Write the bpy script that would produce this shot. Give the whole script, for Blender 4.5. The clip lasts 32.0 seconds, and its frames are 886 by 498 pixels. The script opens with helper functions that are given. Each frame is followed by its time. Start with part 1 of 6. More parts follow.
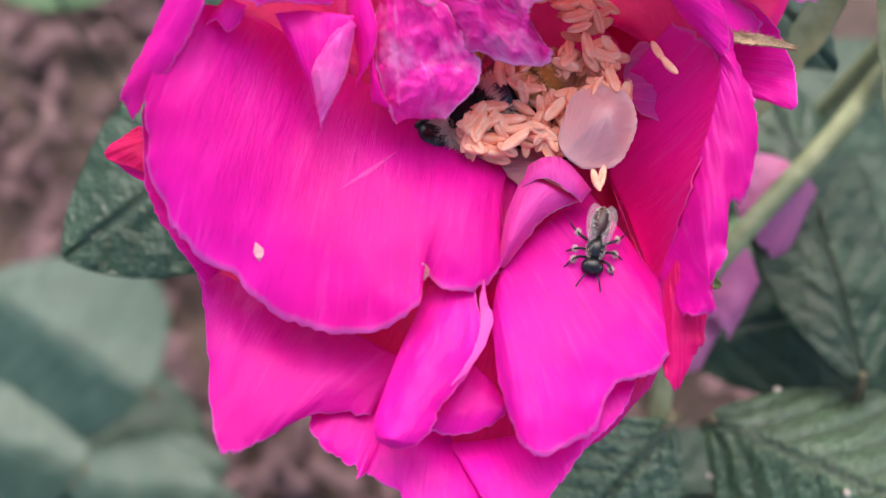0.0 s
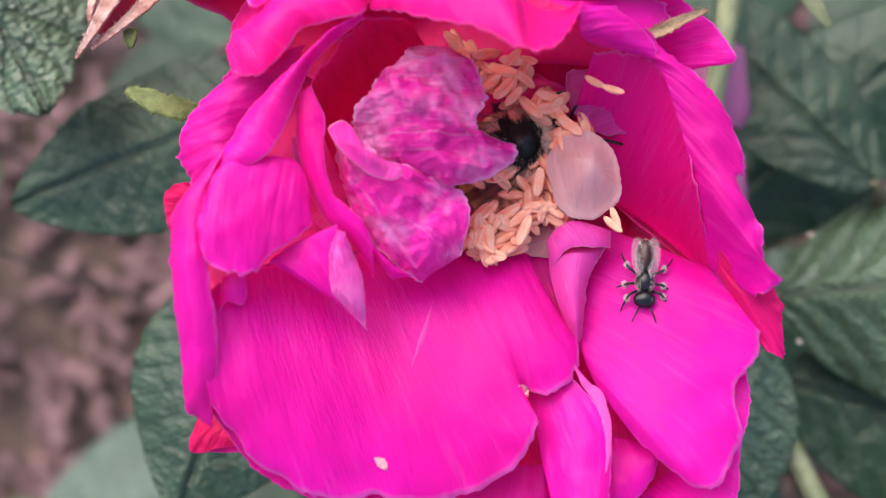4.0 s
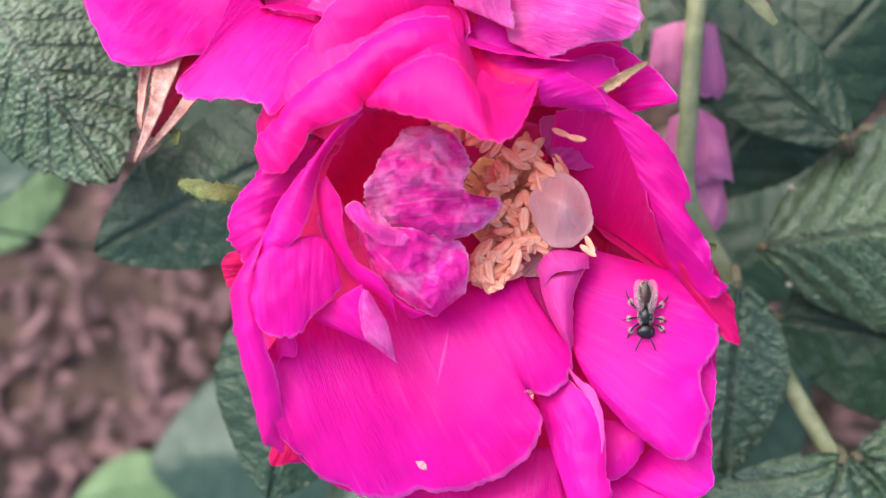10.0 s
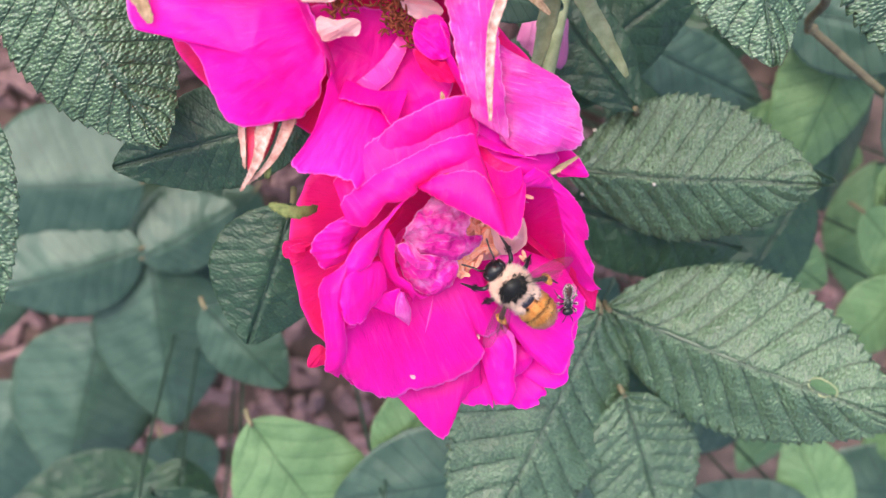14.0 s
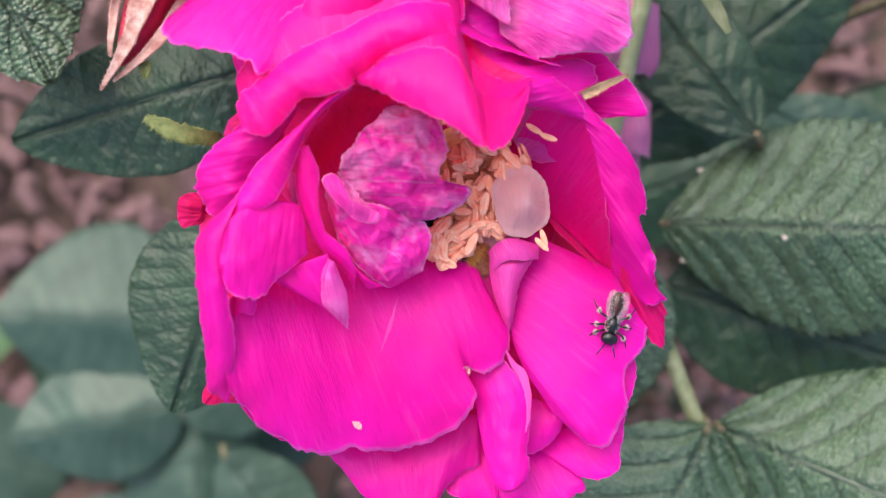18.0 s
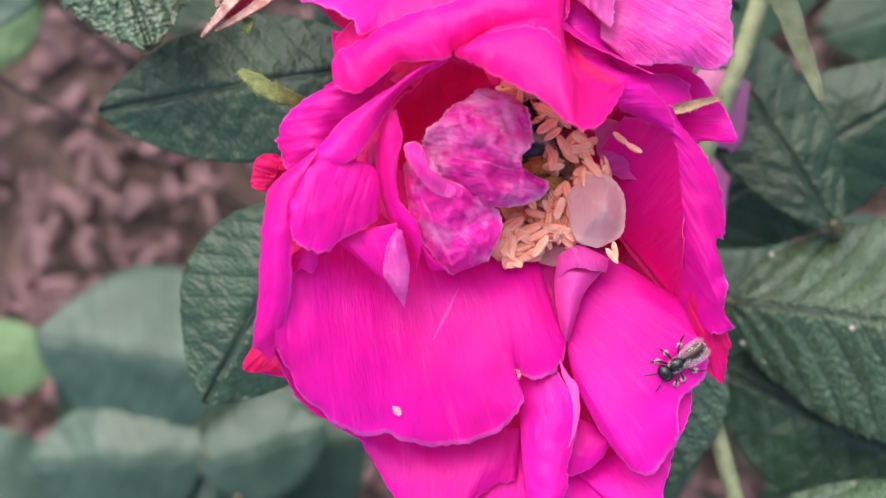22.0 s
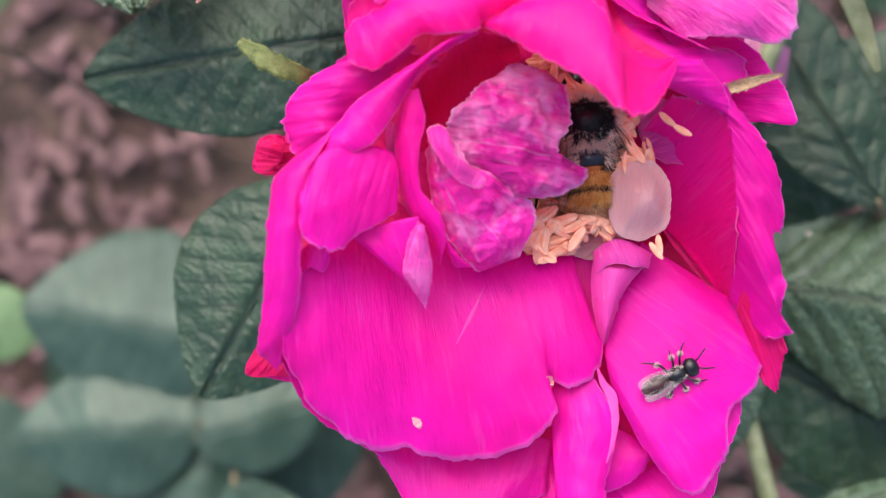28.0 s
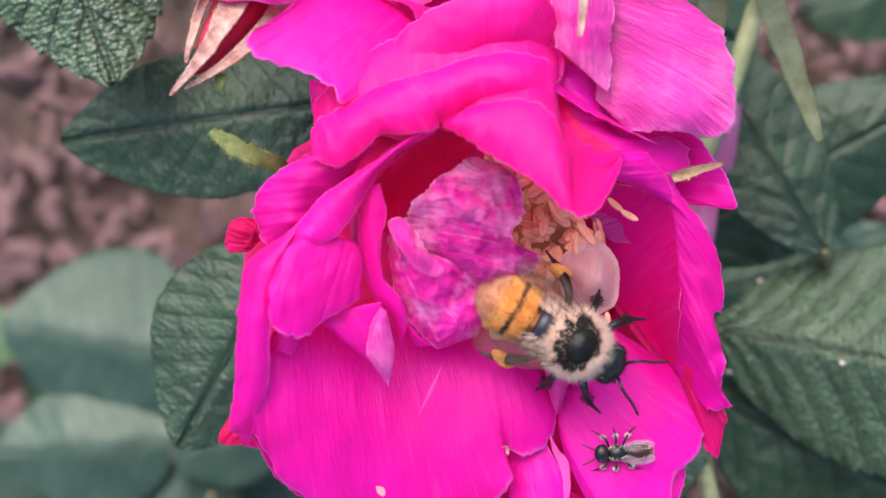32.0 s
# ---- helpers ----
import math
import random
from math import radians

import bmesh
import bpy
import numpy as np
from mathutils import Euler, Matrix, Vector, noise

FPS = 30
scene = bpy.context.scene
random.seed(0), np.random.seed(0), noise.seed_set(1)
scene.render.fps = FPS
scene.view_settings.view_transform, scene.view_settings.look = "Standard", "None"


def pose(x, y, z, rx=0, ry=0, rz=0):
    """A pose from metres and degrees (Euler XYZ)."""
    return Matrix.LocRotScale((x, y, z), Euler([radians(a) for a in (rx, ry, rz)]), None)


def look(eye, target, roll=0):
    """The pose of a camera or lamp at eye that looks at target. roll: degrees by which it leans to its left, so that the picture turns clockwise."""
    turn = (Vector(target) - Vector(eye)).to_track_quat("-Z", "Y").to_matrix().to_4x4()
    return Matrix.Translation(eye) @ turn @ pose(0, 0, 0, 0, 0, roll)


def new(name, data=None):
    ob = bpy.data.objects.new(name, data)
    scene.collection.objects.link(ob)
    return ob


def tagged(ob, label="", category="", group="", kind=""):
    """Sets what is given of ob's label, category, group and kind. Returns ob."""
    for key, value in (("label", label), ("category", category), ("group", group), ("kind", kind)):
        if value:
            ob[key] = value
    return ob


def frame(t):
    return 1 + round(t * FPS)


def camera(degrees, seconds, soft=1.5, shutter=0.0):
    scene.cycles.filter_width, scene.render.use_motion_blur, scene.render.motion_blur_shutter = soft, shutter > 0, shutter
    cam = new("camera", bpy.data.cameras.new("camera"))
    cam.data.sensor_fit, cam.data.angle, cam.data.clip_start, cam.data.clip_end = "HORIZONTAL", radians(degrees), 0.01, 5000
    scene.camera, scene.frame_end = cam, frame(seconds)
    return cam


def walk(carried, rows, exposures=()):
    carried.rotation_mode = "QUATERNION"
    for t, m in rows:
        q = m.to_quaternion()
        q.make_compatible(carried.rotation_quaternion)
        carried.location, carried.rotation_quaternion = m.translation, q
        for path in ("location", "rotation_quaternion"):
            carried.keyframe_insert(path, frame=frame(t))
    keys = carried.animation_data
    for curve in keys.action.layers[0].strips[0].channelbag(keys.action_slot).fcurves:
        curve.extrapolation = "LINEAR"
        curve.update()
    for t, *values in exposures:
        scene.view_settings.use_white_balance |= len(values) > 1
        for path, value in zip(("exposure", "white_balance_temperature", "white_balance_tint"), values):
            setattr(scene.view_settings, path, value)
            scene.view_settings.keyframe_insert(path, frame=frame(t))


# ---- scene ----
MM = 0.001
LIFT = 0.45          # height of the blossom above the soil
cam = camera(43.63, 32.0, soft=1.4)
walk(cam, [
    (0, pose(0.0132, -0.0377, 0.5400, 17.52, -1.69, 29.86)),
    (0.5, pose(0.0137, -0.0385, 0.5413, 17.78, -1.09, 29.54)),
    (1, pose(0.0129, -0.0359, 0.5456, 16.88, 0.90, 23.34)),
    (1.5, pose(0.0059, -0.0374, 0.5495, 12.09, 2.96, 13.97)),
    (2, pose(0.0124, -0.0306, 0.5529, 10.45, 6.79, 6.00)),
    (2.5, pose(-0.0038, -0.0218, 0.5534, 7.87, 0.73, -0.12)),
    (3, pose(0.0009, -0.0129, 0.5522, 7.61, 3.92, -1.73)),
    (3.5, pose(-0.0009, -0.0232, 0.5507, 12.91, 3.25, -1.63)),
    (5.5, pose(0.0100, -0.0072, 0.5454, 4.31, 8.19, -4.78)),
    (6, pose(0.0137, -0.0054, 0.5457, 4.41, 8.51, -4.69)),
    (6.5, pose(0.0172, -0.0065, 0.5482, 5.20, 8.88, -5.27)),
    (7, pose(0.0188, -0.0083, 0.5532, 5.21, 9.26, -5.69)),
    (7.5, pose(0.0172, -0.0115, 0.5583, 4.90, 9.62, -6.21)),
    (8, pose(0.0141, -0.0119, 0.5586, 4.78, 9.83, -7.74)),
    (8.5, pose(0.0119, -0.0106, 0.5517, 5.09, 9.57, -7.99)),
    (9, pose(0.0104, -0.0116, 0.5499, 5.27, 9.51, -8.15)),
    (9.5, pose(0.0113, -0.0118, 0.5543, 5.50, 9.75, -8.14)),
    (10, pose(0.0097, -0.0096, 0.5726, 4.98, 8.21, -8.37)),
    (10.5, pose(0.0097, 0.0012, 0.5899, 2.71, 5.46, -8.24)),
    (11, pose(0.0112, 0.0337, 0.6215, -7.34, -3.80, -3.50)),
    (11.5, pose(0.0016, 0.0627, 0.6297, -8.92, -7.15, -1.87)),
    (12, pose(-0.0122, 0.0782, 0.6252, -13.92, -9.47, -1.53)),
    (12.5, pose(-0.0266, 0.0637, 0.6427, -17.20, -10.39, -1.35)),
    (13, pose(-0.0322, 0.0683, 0.6401, -16.96, -11.10, -1.57)),
    (13.5, pose(-0.0342, 0.0729, 0.6375, -17.49, -11.06, -1.86)),
    (14, pose(-0.0406, 0.0673, 0.6369, -17.75, -11.34, -2.22)),
    (14.5, pose(-0.0431, 0.0681, 0.6364, -17.46, -11.80, -3.39)),
    (16.5, pose(-0.0138, 0.0256, 0.5908, -8.54, -7.58, -2.63)),
    (17, pose(-0.0048, 0.0173, 0.5833, -6.12, -3.22, -2.48)),
    (17.5, pose(-0.0043, 0.0071, 0.5783, -4.02, -1.77, -1.52)),
    (18, pose(-0.0045, 0.0060, 0.5781, -2.36, -1.21, -0.79)),
    (18.5, pose(-0.0004, 0.0035, 0.5792, -1.13, -0.97, -0.51)),
    (19, pose(-0.0000, 0.0000, 0.5785, -0.00, -0.01, -0.00)),
    (19.5, pose(-0.0014, -0.0053, 0.5754, 3.36, 0.73, 2.17)),
    (20, pose(-0.0054, -0.0166, 0.5752, 6.07, 0.92, 3.85)),
    (20.5, pose(-0.0100, -0.0146, 0.5743, 5.93, 1.59, 4.57)),
    (21, pose(-0.0080, -0.0125, 0.5744, 5.08, 1.17, 6.04)),
    (21.5, pose(-0.0093, -0.0115, 0.5747, 5.53, 0.74, 7.31)),
    (22, pose(-0.0062, -0.0122, 0.5754, 5.28, 0.80, 7.97)),
    (22.5, pose(-0.0019, -0.0025, 0.5757, 5.41, 0.48, 8.59)),
    (23, pose(-0.0124, 0.0009, 0.5681, 5.19, 0.54, 9.01)),
    (23.5, pose(-0.0179, 0.0008, 0.5669, 5.58, 0.38, 9.11)),
    (24, pose(-0.0177, 0.0016, 0.5642, 5.65, 0.35, 9.23)),
    (24.5, pose(-0.0227, 0.0057, 0.5611, 5.74, 0.80, 9.03)),
    (25, pose(-0.0168, 0.0029, 0.5605, 5.24, 0.61, 8.98)),
    (25.5, pose(-0.0096, -0.0037, 0.5607, 5.39, -0.24, 8.78)),
    (26, pose(-0.0118, -0.0047, 0.5590, 4.97, -0.04, 8.59)),
    (26.5, pose(-0.0107, -0.0087, 0.5618, 3.42, 0.18, 8.20)),
    (28.5, pose(-0.0106, -0.0044, 0.5635, 2.50, 0.35, 8.03)),
    (29, pose(-0.0089, -0.0016, 0.5657, 2.36, 0.19, 7.91)),
    (29.5, pose(-0.0106, -0.0030, 0.5647, 2.33, 0.02, 7.81)),
    (30, pose(-0.0099, -0.0020, 0.5654, 2.23, -0.17, 7.86)),
    (30.5, pose(-0.0101, 0.0005, 0.5662, 2.12, -0.33, 7.92)),
    (31, pose(-0.0094, 0.0021, 0.5680, 2.15, -0.54, 7.93)),
    (31.5, pose(-0.0101, 0.0016, 0.5689, 1.87, -0.57, 8.00)),
    (32, pose(-0.0102, 0.0032, 0.5701, 1.75, -0.78, 7.90)),
], exposures=[(0, 0.96), (10.3, 1.04), (11, 1.32), (12, 1.12), (14.5, 1.18), (16.8, 0.90), (19, 0.97), (32, 0.95)])

# ---- light ----
world = bpy.data.worlds.new("sky")
scene.world = world
world.use_nodes = True
wn = world.node_tree
sky = wn.nodes.new("ShaderNodeTexSky")
sky.sky_type, sky.sun_disc = "NISHITA", False
sky.sun_elevation, sky.sun_rotation = radians(50), radians(-29)
sky.air_density, sky.dust_density, sky.ozone_density = 1.0, 4.0, 1.0
wn.nodes["Background"].inputs["Strength"].default_value = 0.15
wn.links.new(sky.outputs[0], wn.nodes["Background"].inputs[0])
sun_data = bpy.data.lights.new("sun", "SUN")
sun_data.energy, sun_data.angle, sun_data.color = 1.3, radians(80), (1.0, 0.97, 0.94)
sun = new("sun", sun_data)
sun.matrix_world = look((-0.45, 0.82, 1.55), (0, 0, LIFT))


# ---- materials ----
def material(name):
    m = bpy.data.materials.new(name)
    m.use_nodes = True
    t = m.node_tree
    return m, t, t.nodes["Principled BSDF"]


def node(t, kind, **values):
    n = t.nodes.new("ShaderNode" + kind)
    for k, v in values.items():
        n.inputs[k.replace("_", " ")].default_value = v
    return n


def ramp(t, source, *stops):
    r = t.nodes.new("ShaderNodeValToRGB")
    while len(r.color_ramp.elements) < len(stops):
        r.color_ramp.elements.new(0.5)
    for e, (p, c) in zip(r.color_ramp.elements, stops):
        e.position, e.color = p, (*c, 1)
    t.links.new(source, r.inputs[0])
    return r.outputs[0]


def blend(t, fac, a, b, kind="MIX"):
    n = t.nodes.new("ShaderNodeMix")
    n.data_type, n.blend_type = "RGBA", kind
    for sock, v in ((n.inputs[0], fac), (n.inputs[6], a), (n.inputs[7], b)):
        if isinstance(v, bpy.types.NodeSocket):
            t.links.new(v, sock)
        else:
            sock.default_value = v if isinstance(v, float) else (*v, 1)
    return n.outputs[2]


def noise_tex(t, vector, scale, detail=3.0, rough=0.55, stretch=(1, 1, 1), wander=0.0):
    m = t.nodes.new("ShaderNodeMapping")
    m.inputs["Scale"].default_value = stretch
    t.links.new(vector, m.inputs[0])
    n = node(t, "TexNoise", Scale=scale, Detail=detail, Roughness=rough, Distortion=wander)
    t.links.new(m.outputs[0], n.inputs["Vector"])
    return n.outputs["Fac"]


def bumped(t, p, height, strength, distance=0.0003):
    b = node(t, "Bump", Strength=strength, Distance=distance)
    t.links.new(height, b.inputs["Height"])
    t.links.new(b.outputs[0], p.inputs["Normal"])
    return b


def petal_material(name, deep, light, pale, streak=0.35, shine=0.45, glow=0.35, wrinkle=0.5, crease=0.0):
    """Thin petal skin: fine veins fan out from the petal's base, light passes through."""
    m, t, p = material(name)
    co = t.nodes.new("ShaderNodeTexCoord")
    uv, ob = co.outputs["UV"], co.outputs["Object"]
    vein = noise_tex(t, uv, 1.0, 4, 0.6, (26, 0.16, 1), 0.8)
    fine = noise_tex(t, uv, 1.0, 3, 0.6, (70, 0.40, 1), 0.9)
    cloud = noise_tex(t, ob, 45, 2)
    col = blend(t, ramp(t, cloud, (0.3, (0, 0, 0)), (0.7, (1, 1, 1))), deep, light)
    if crease:
        # pale patches in the colour imitate highlights on the creased skin
        sheen_blotch = noise_tex(t, ob, 130, 4, 0.65)
        col = blend(t, ramp(t, sheen_blotch, (0.47, (0, 0, 0)), (0.68, (min(0.85, 1.8 * crease),) * 3)), col, pale)
    col = blend(t, ramp(t, vein, (0.56, (0, 0, 0)), (0.78, (streak,) * 3)), col, pale)
    col = blend(t, ramp(t, fine, (0.30, (0.32,) * 3), (0.46, (0, 0, 0))), col, tuple(c * 0.62 for c in deep))
    # pale rim line painted in for light glowing through the thin edge
    rim = t.nodes.new("ShaderNodeAttribute")
    rim.attribute_name = "margin"
    col = blend(t, ramp(t, rim.outputs["Fac"], (0.972, (0, 0, 0)), (0.996, (0.8,) * 3)), col, pale)
    info = t.nodes.new("ShaderNodeObjectInfo")
    hue = node(t, "HueSaturation")
    jit = t.nodes.new("ShaderNodeMapRange")
    jit.inputs[3].default_value, jit.inputs[4].default_value = 0.9, 1.08
    t.links.new(info.outputs["Random"], jit.inputs[0])
    t.links.new(jit.outputs[0], hue.inputs["Value"])
    t.links.new(col, hue.inputs["Color"])
    t.links.new(hue.outputs[0], p.inputs["Base Color"])
    p.inputs["Roughness"].default_value = shine
    p.inputs["Specular IOR Level"].default_value = 0.28
    p.inputs["Sheen Weight"].default_value = 0.05
    p.inputs["Sheen Roughness"].default_value = 0.4
    p.inputs["Sheen Tint"].default_value = (1, 0.55, 0.95, 1)
    both = t.nodes.new("ShaderNodeMath")
    both.operation = "ADD"
    t.links.new(fine, both.inputs[0])
    t.links.new(noise_tex(t, uv, 1.0, 3, 0.5, (22, 0.5, 1)), both.inputs[1])
    height = both.outputs[0]
    if crease:
        shift = node(t, "VectorMath")
        shift.operation = "SCALE"
        shift.inputs[3].default_value = 0.006
        warp = node(t, "TexNoise", Scale=160.0, Detail=3.0)
        t.links.new(ob, warp.inputs["Vector"])
        t.links.new(warp.outputs["Color"], shift.inputs[0])
        moved = node(t, "VectorMath")
        t.links.new(ob, moved.inputs[0])
        t.links.new(shift.outputs[0], moved.inputs[1])
        cells = node(t, "TexVoronoi", Scale=230.0)
        cells.feature = "DISTANCE_TO_EDGE"
        t.links.new(moved.outputs[0], cells.inputs["Vector"])
        line = ramp(t, cells.outputs["Distance"], (0.0, (0, 0, 0)), (0.16, (1, 1, 1)))
        more = t.nodes.new("ShaderNodeMath")
        more.operation = "MULTIPLY_ADD"
        more.inputs[1].default_value = crease
        t.links.new(line, more.inputs[0])
        t.links.new(height, more.inputs[2])
        height = more.outputs[0]
    bumped(t, p, height, wrinkle, 0.0004)
    tr = node(t, "BsdfTranslucent")
    t.links.new(hue.outputs[0], tr.inputs["Color"])
    mix = node(t, "MixShader", Fac=glow)
    t.links.new(p.outputs[0], mix.inputs[1])
    t.links.new(tr.outputs[0], mix.inputs[2])
    t.links.new(mix.outputs[0], t.nodes["Material Output"].inputs[0])
    return m


PINK = petal_material("petal_pink", (0.90, 0.003, 0.36), (0.97, 0.006, 0.60), (1.0, 0.20, 0.76), 0.20, 0.44, 0.42, 0.35)
RED = petal_material("petal_red", (0.78, 0.003, 0.13), (0.92, 0.007, 0.28), (0.98, 0.03, 0.40), 0.3, 0.45, 0.45)
CRUMPLED = petal_material("petal_crumpled", (1.0, 0.02, 0.50), (1.0, 0.055, 0.62), (1.0, 0.58, 0.96), 0.5, 0.26, 0.45, 1.0, 0.42)
ROSY = petal_material("petal_rosy", (0.95, 0.003, 0.30), (0.98, 0.008, 0.44), (1.0, 0.18, 0.66), 0.25, 0.44, 0.45, 0.35)
PALE = petal_material("petal_pale", (1.0, 0.52, 0.55), (1.0, 0.66, 0.68), (1.0, 0.82, 0.84), 0.5, 0.4, 0.4)
NECK = petal_material("petal_neck", (0.90, 0.03, 0.44), (0.94, 0.12, 0.58), (0.98, 0.55, 0.80), 0.7)
SILKY = petal_material("petal_silky", (0.86, 0.02, 0.40), (0.93, 0.08, 0.58), (0.98, 0.40, 0.78), 0.7, 0.4, 0.3, 0.9, 0.2)
WITHERED = petal_material("petal_withered", (0.78, 0.30, 0.32), (0.88, 0.47, 0.46), (0.95, 0.70, 0.64), 0.8, 0.55, 0.3, 1.0, 0.3)
FADED = petal_material("petal_faded", (0.66, 0.15, 0.40), (0.78, 0.28, 0.54), (0.86, 0.45, 0.66), 0.5, 0.55, 0.3)
TANNED = petal_material("petal_tanned", (0.62, 0.26, 0.14), (0.80, 0.44, 0.28), (0.90, 0.64, 0.48), 0.7, 0.6, 0.25, 1.0, 0.3)
BLUSH = petal_material("petal_blush", (0.80, 0.05, 0.34), (0.88, 0.16, 0.46), (0.94, 0.50, 0.66), 0.7, 0.5, 0.3, 1.0, 0.3)


def leaf_material(name, dark, mid, rib, shine=0.48, relief=0.8, gloss=0.6, furrow_shade=0.28, wax=0.0):
    """Rugose leaf: a net of veins, its relief shading painted into the colour, and a waxy sheen; UV runs along the
    blade in millimetres.
    """
    m, t, p = material(name)
    co = t.nodes.new("ShaderNodeTexCoord")
    uv = co.outputs["UV"]
    cloud = noise_tex(t, uv, 0.09, 4)
    col = blend(t, ramp(t, cloud, (0.35, (0, 0, 0)), (0.7, (1, 1, 1))), dark, mid)
    net = node(t, "TexVoronoi", Scale=1.0)
    net.feature = "DISTANCE_TO_EDGE"
    warp = t.nodes.new("ShaderNodeMapping")
    warp.inputs["Scale"].default_value, warp.inputs["Rotation"].default_value = (1.75, 1.15, 1), (0, 0, 0.5)
    t.links.new(uv, warp.inputs[0])
    t.links.new(warp.outputs[0], net.inputs["Vector"])
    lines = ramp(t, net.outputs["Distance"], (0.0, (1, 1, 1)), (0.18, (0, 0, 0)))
    # middles of the net's cells painted lighter, as light on raised skin
    crown_light = t.nodes.new("ShaderNodeMath")
    crown_light.operation = "MULTIPLY"
    crown_light.inputs[1].default_value = 0.2 * min(1.0, relief)
    t.links.new(ramp(t, net.outputs["Distance"], (0.12, (0, 0, 0)), (0.42, (1, 1, 1))), crown_light.inputs[0])
    col = blend(t, crown_light.outputs[0], col, rib)
    att = t.nodes.new("ShaderNodeAttribute")
    att.attribute_name = "phase"
    ping = t.nodes.new("ShaderNodeMath")
    ping.operation = "PINGPONG"
    ping.inputs[1].default_value = 0.5
    wavy = t.nodes.new("ShaderNodeMath")
    wavy.operation = "MULTIPLY_ADD"
    wavy.inputs[1].default_value = 0.09
    t.links.new(noise_tex(t, uv, 0.55, 3), wavy.inputs[0])
    t.links.new(att.outputs["Fac"], wavy.inputs[2])
    t.links.new(wavy.outputs[0], ping.inputs[0])
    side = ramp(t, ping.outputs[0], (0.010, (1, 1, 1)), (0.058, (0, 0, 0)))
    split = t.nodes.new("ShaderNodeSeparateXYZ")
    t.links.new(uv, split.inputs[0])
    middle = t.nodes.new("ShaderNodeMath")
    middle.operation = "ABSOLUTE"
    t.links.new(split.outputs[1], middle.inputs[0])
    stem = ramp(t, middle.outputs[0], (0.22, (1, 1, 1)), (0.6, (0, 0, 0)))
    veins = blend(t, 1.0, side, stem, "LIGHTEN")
    # net creases and sunken veins darkened in colour, standing for shade in the furrows
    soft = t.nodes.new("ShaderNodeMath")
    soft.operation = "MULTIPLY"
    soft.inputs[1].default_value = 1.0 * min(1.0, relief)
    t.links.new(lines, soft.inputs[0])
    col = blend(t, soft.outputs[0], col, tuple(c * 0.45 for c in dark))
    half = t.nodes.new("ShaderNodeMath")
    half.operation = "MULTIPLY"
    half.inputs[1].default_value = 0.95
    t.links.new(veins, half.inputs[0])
    col = blend(t, half.outputs[0], col, tuple(c * furrow_shade for c in dark))
    speck = noise_tex(t, uv, 1.6, 2)
    col = blend(t, ramp(t, speck, (0.66, (0, 0, 0)), (0.85, (0.16,) * 3)), col, rib)
    t.links.new(col, p.inputs["Base Color"])
    p.inputs["Roughness"].default_value = shine
    p.inputs["Specular IOR Level"].default_value = gloss
    p.inputs["Coat Weight"].default_value, p.inputs["Coat Roughness"].default_value = wax, 0.36
    pillow = node(t, "TexVoronoi", Scale=1.0)
    pillow.feature = "SMOOTH_F1"
    pillow.inputs["Smoothness"].default_value = 0.45
    t.links.new(warp.outputs[0], pillow.inputs["Vector"])
    dist = t.nodes.new("ShaderNodeMath")
    dist.operation = "MULTIPLY"
    dist.inputs[1].default_value = -0.55
    t.links.new(pillow.outputs["Distance"], dist.inputs[0])
    sunk = t.nodes.new("ShaderNodeMath")
    sunk.operation = "MULTIPLY_ADD"
    sunk.inputs[1].default_value = -0.25
    t.links.new(veins, sunk.inputs[0])
    t.links.new(dist.outputs[0], sunk.inputs[2])
    bumped(t, p, sunk.outputs[0], min(1.0, relief), 0.0013)
    tr = node(t, "BsdfTranslucent")
    t.links.new(col, tr.inputs["Color"])
    mix = node(t, "MixShader", Fac=0.2)
    t.links.new(p.outputs[0], mix.inputs[1])
    t.links.new(tr.outputs[0], mix.inputs[2])
    t.links.new(mix.outputs[0], t.nodes["Material Output"].inputs[0])
    return m


LEAF = {
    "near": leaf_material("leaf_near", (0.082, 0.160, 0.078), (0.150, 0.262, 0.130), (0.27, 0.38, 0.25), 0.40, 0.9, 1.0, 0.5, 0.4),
    # near's green again, far darker: shade within the bush put into the colour
    "mid": leaf_material("leaf_mid_shaded", (0.021, 0.056, 0.030), (0.040, 0.096, 0.046), (0.10, 0.22, 0.11), 0.44, 0.35, 0.6, 0.75, 0.12),
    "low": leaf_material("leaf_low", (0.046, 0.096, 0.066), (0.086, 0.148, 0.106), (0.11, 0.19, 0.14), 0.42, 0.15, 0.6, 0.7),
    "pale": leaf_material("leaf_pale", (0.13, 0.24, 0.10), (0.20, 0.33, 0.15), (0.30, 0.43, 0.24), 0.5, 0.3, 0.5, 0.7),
}


def plain(name, a, b, scale=400, rough=0.6, bump=0.4, dist=0.0003, metal=0.0, spec=0.5, stretch=(1, 1, 1), coat=0.0):
    """Two-tone grained surface with fine relief."""
    m, t, p = material(name)
    co = t.nodes.new("ShaderNodeTexCoord")
    n = noise_tex(t, co.outputs["Object"], scale, 4, 0.6, stretch)
    t.links.new(blend(t, ramp(t, n, (0.35, (0, 0, 0)), (0.68, (1, 1, 1))), a, b), p.inputs["Base Color"])
    p.inputs["Roughness"].default_value, p.inputs["Metallic"].default_value = rough, metal
    p.inputs["Specular IOR Level"].default_value = spec
    p.inputs["Coat Weight"].default_value = coat
    bumped(t, p, n, bump, dist)
    return m


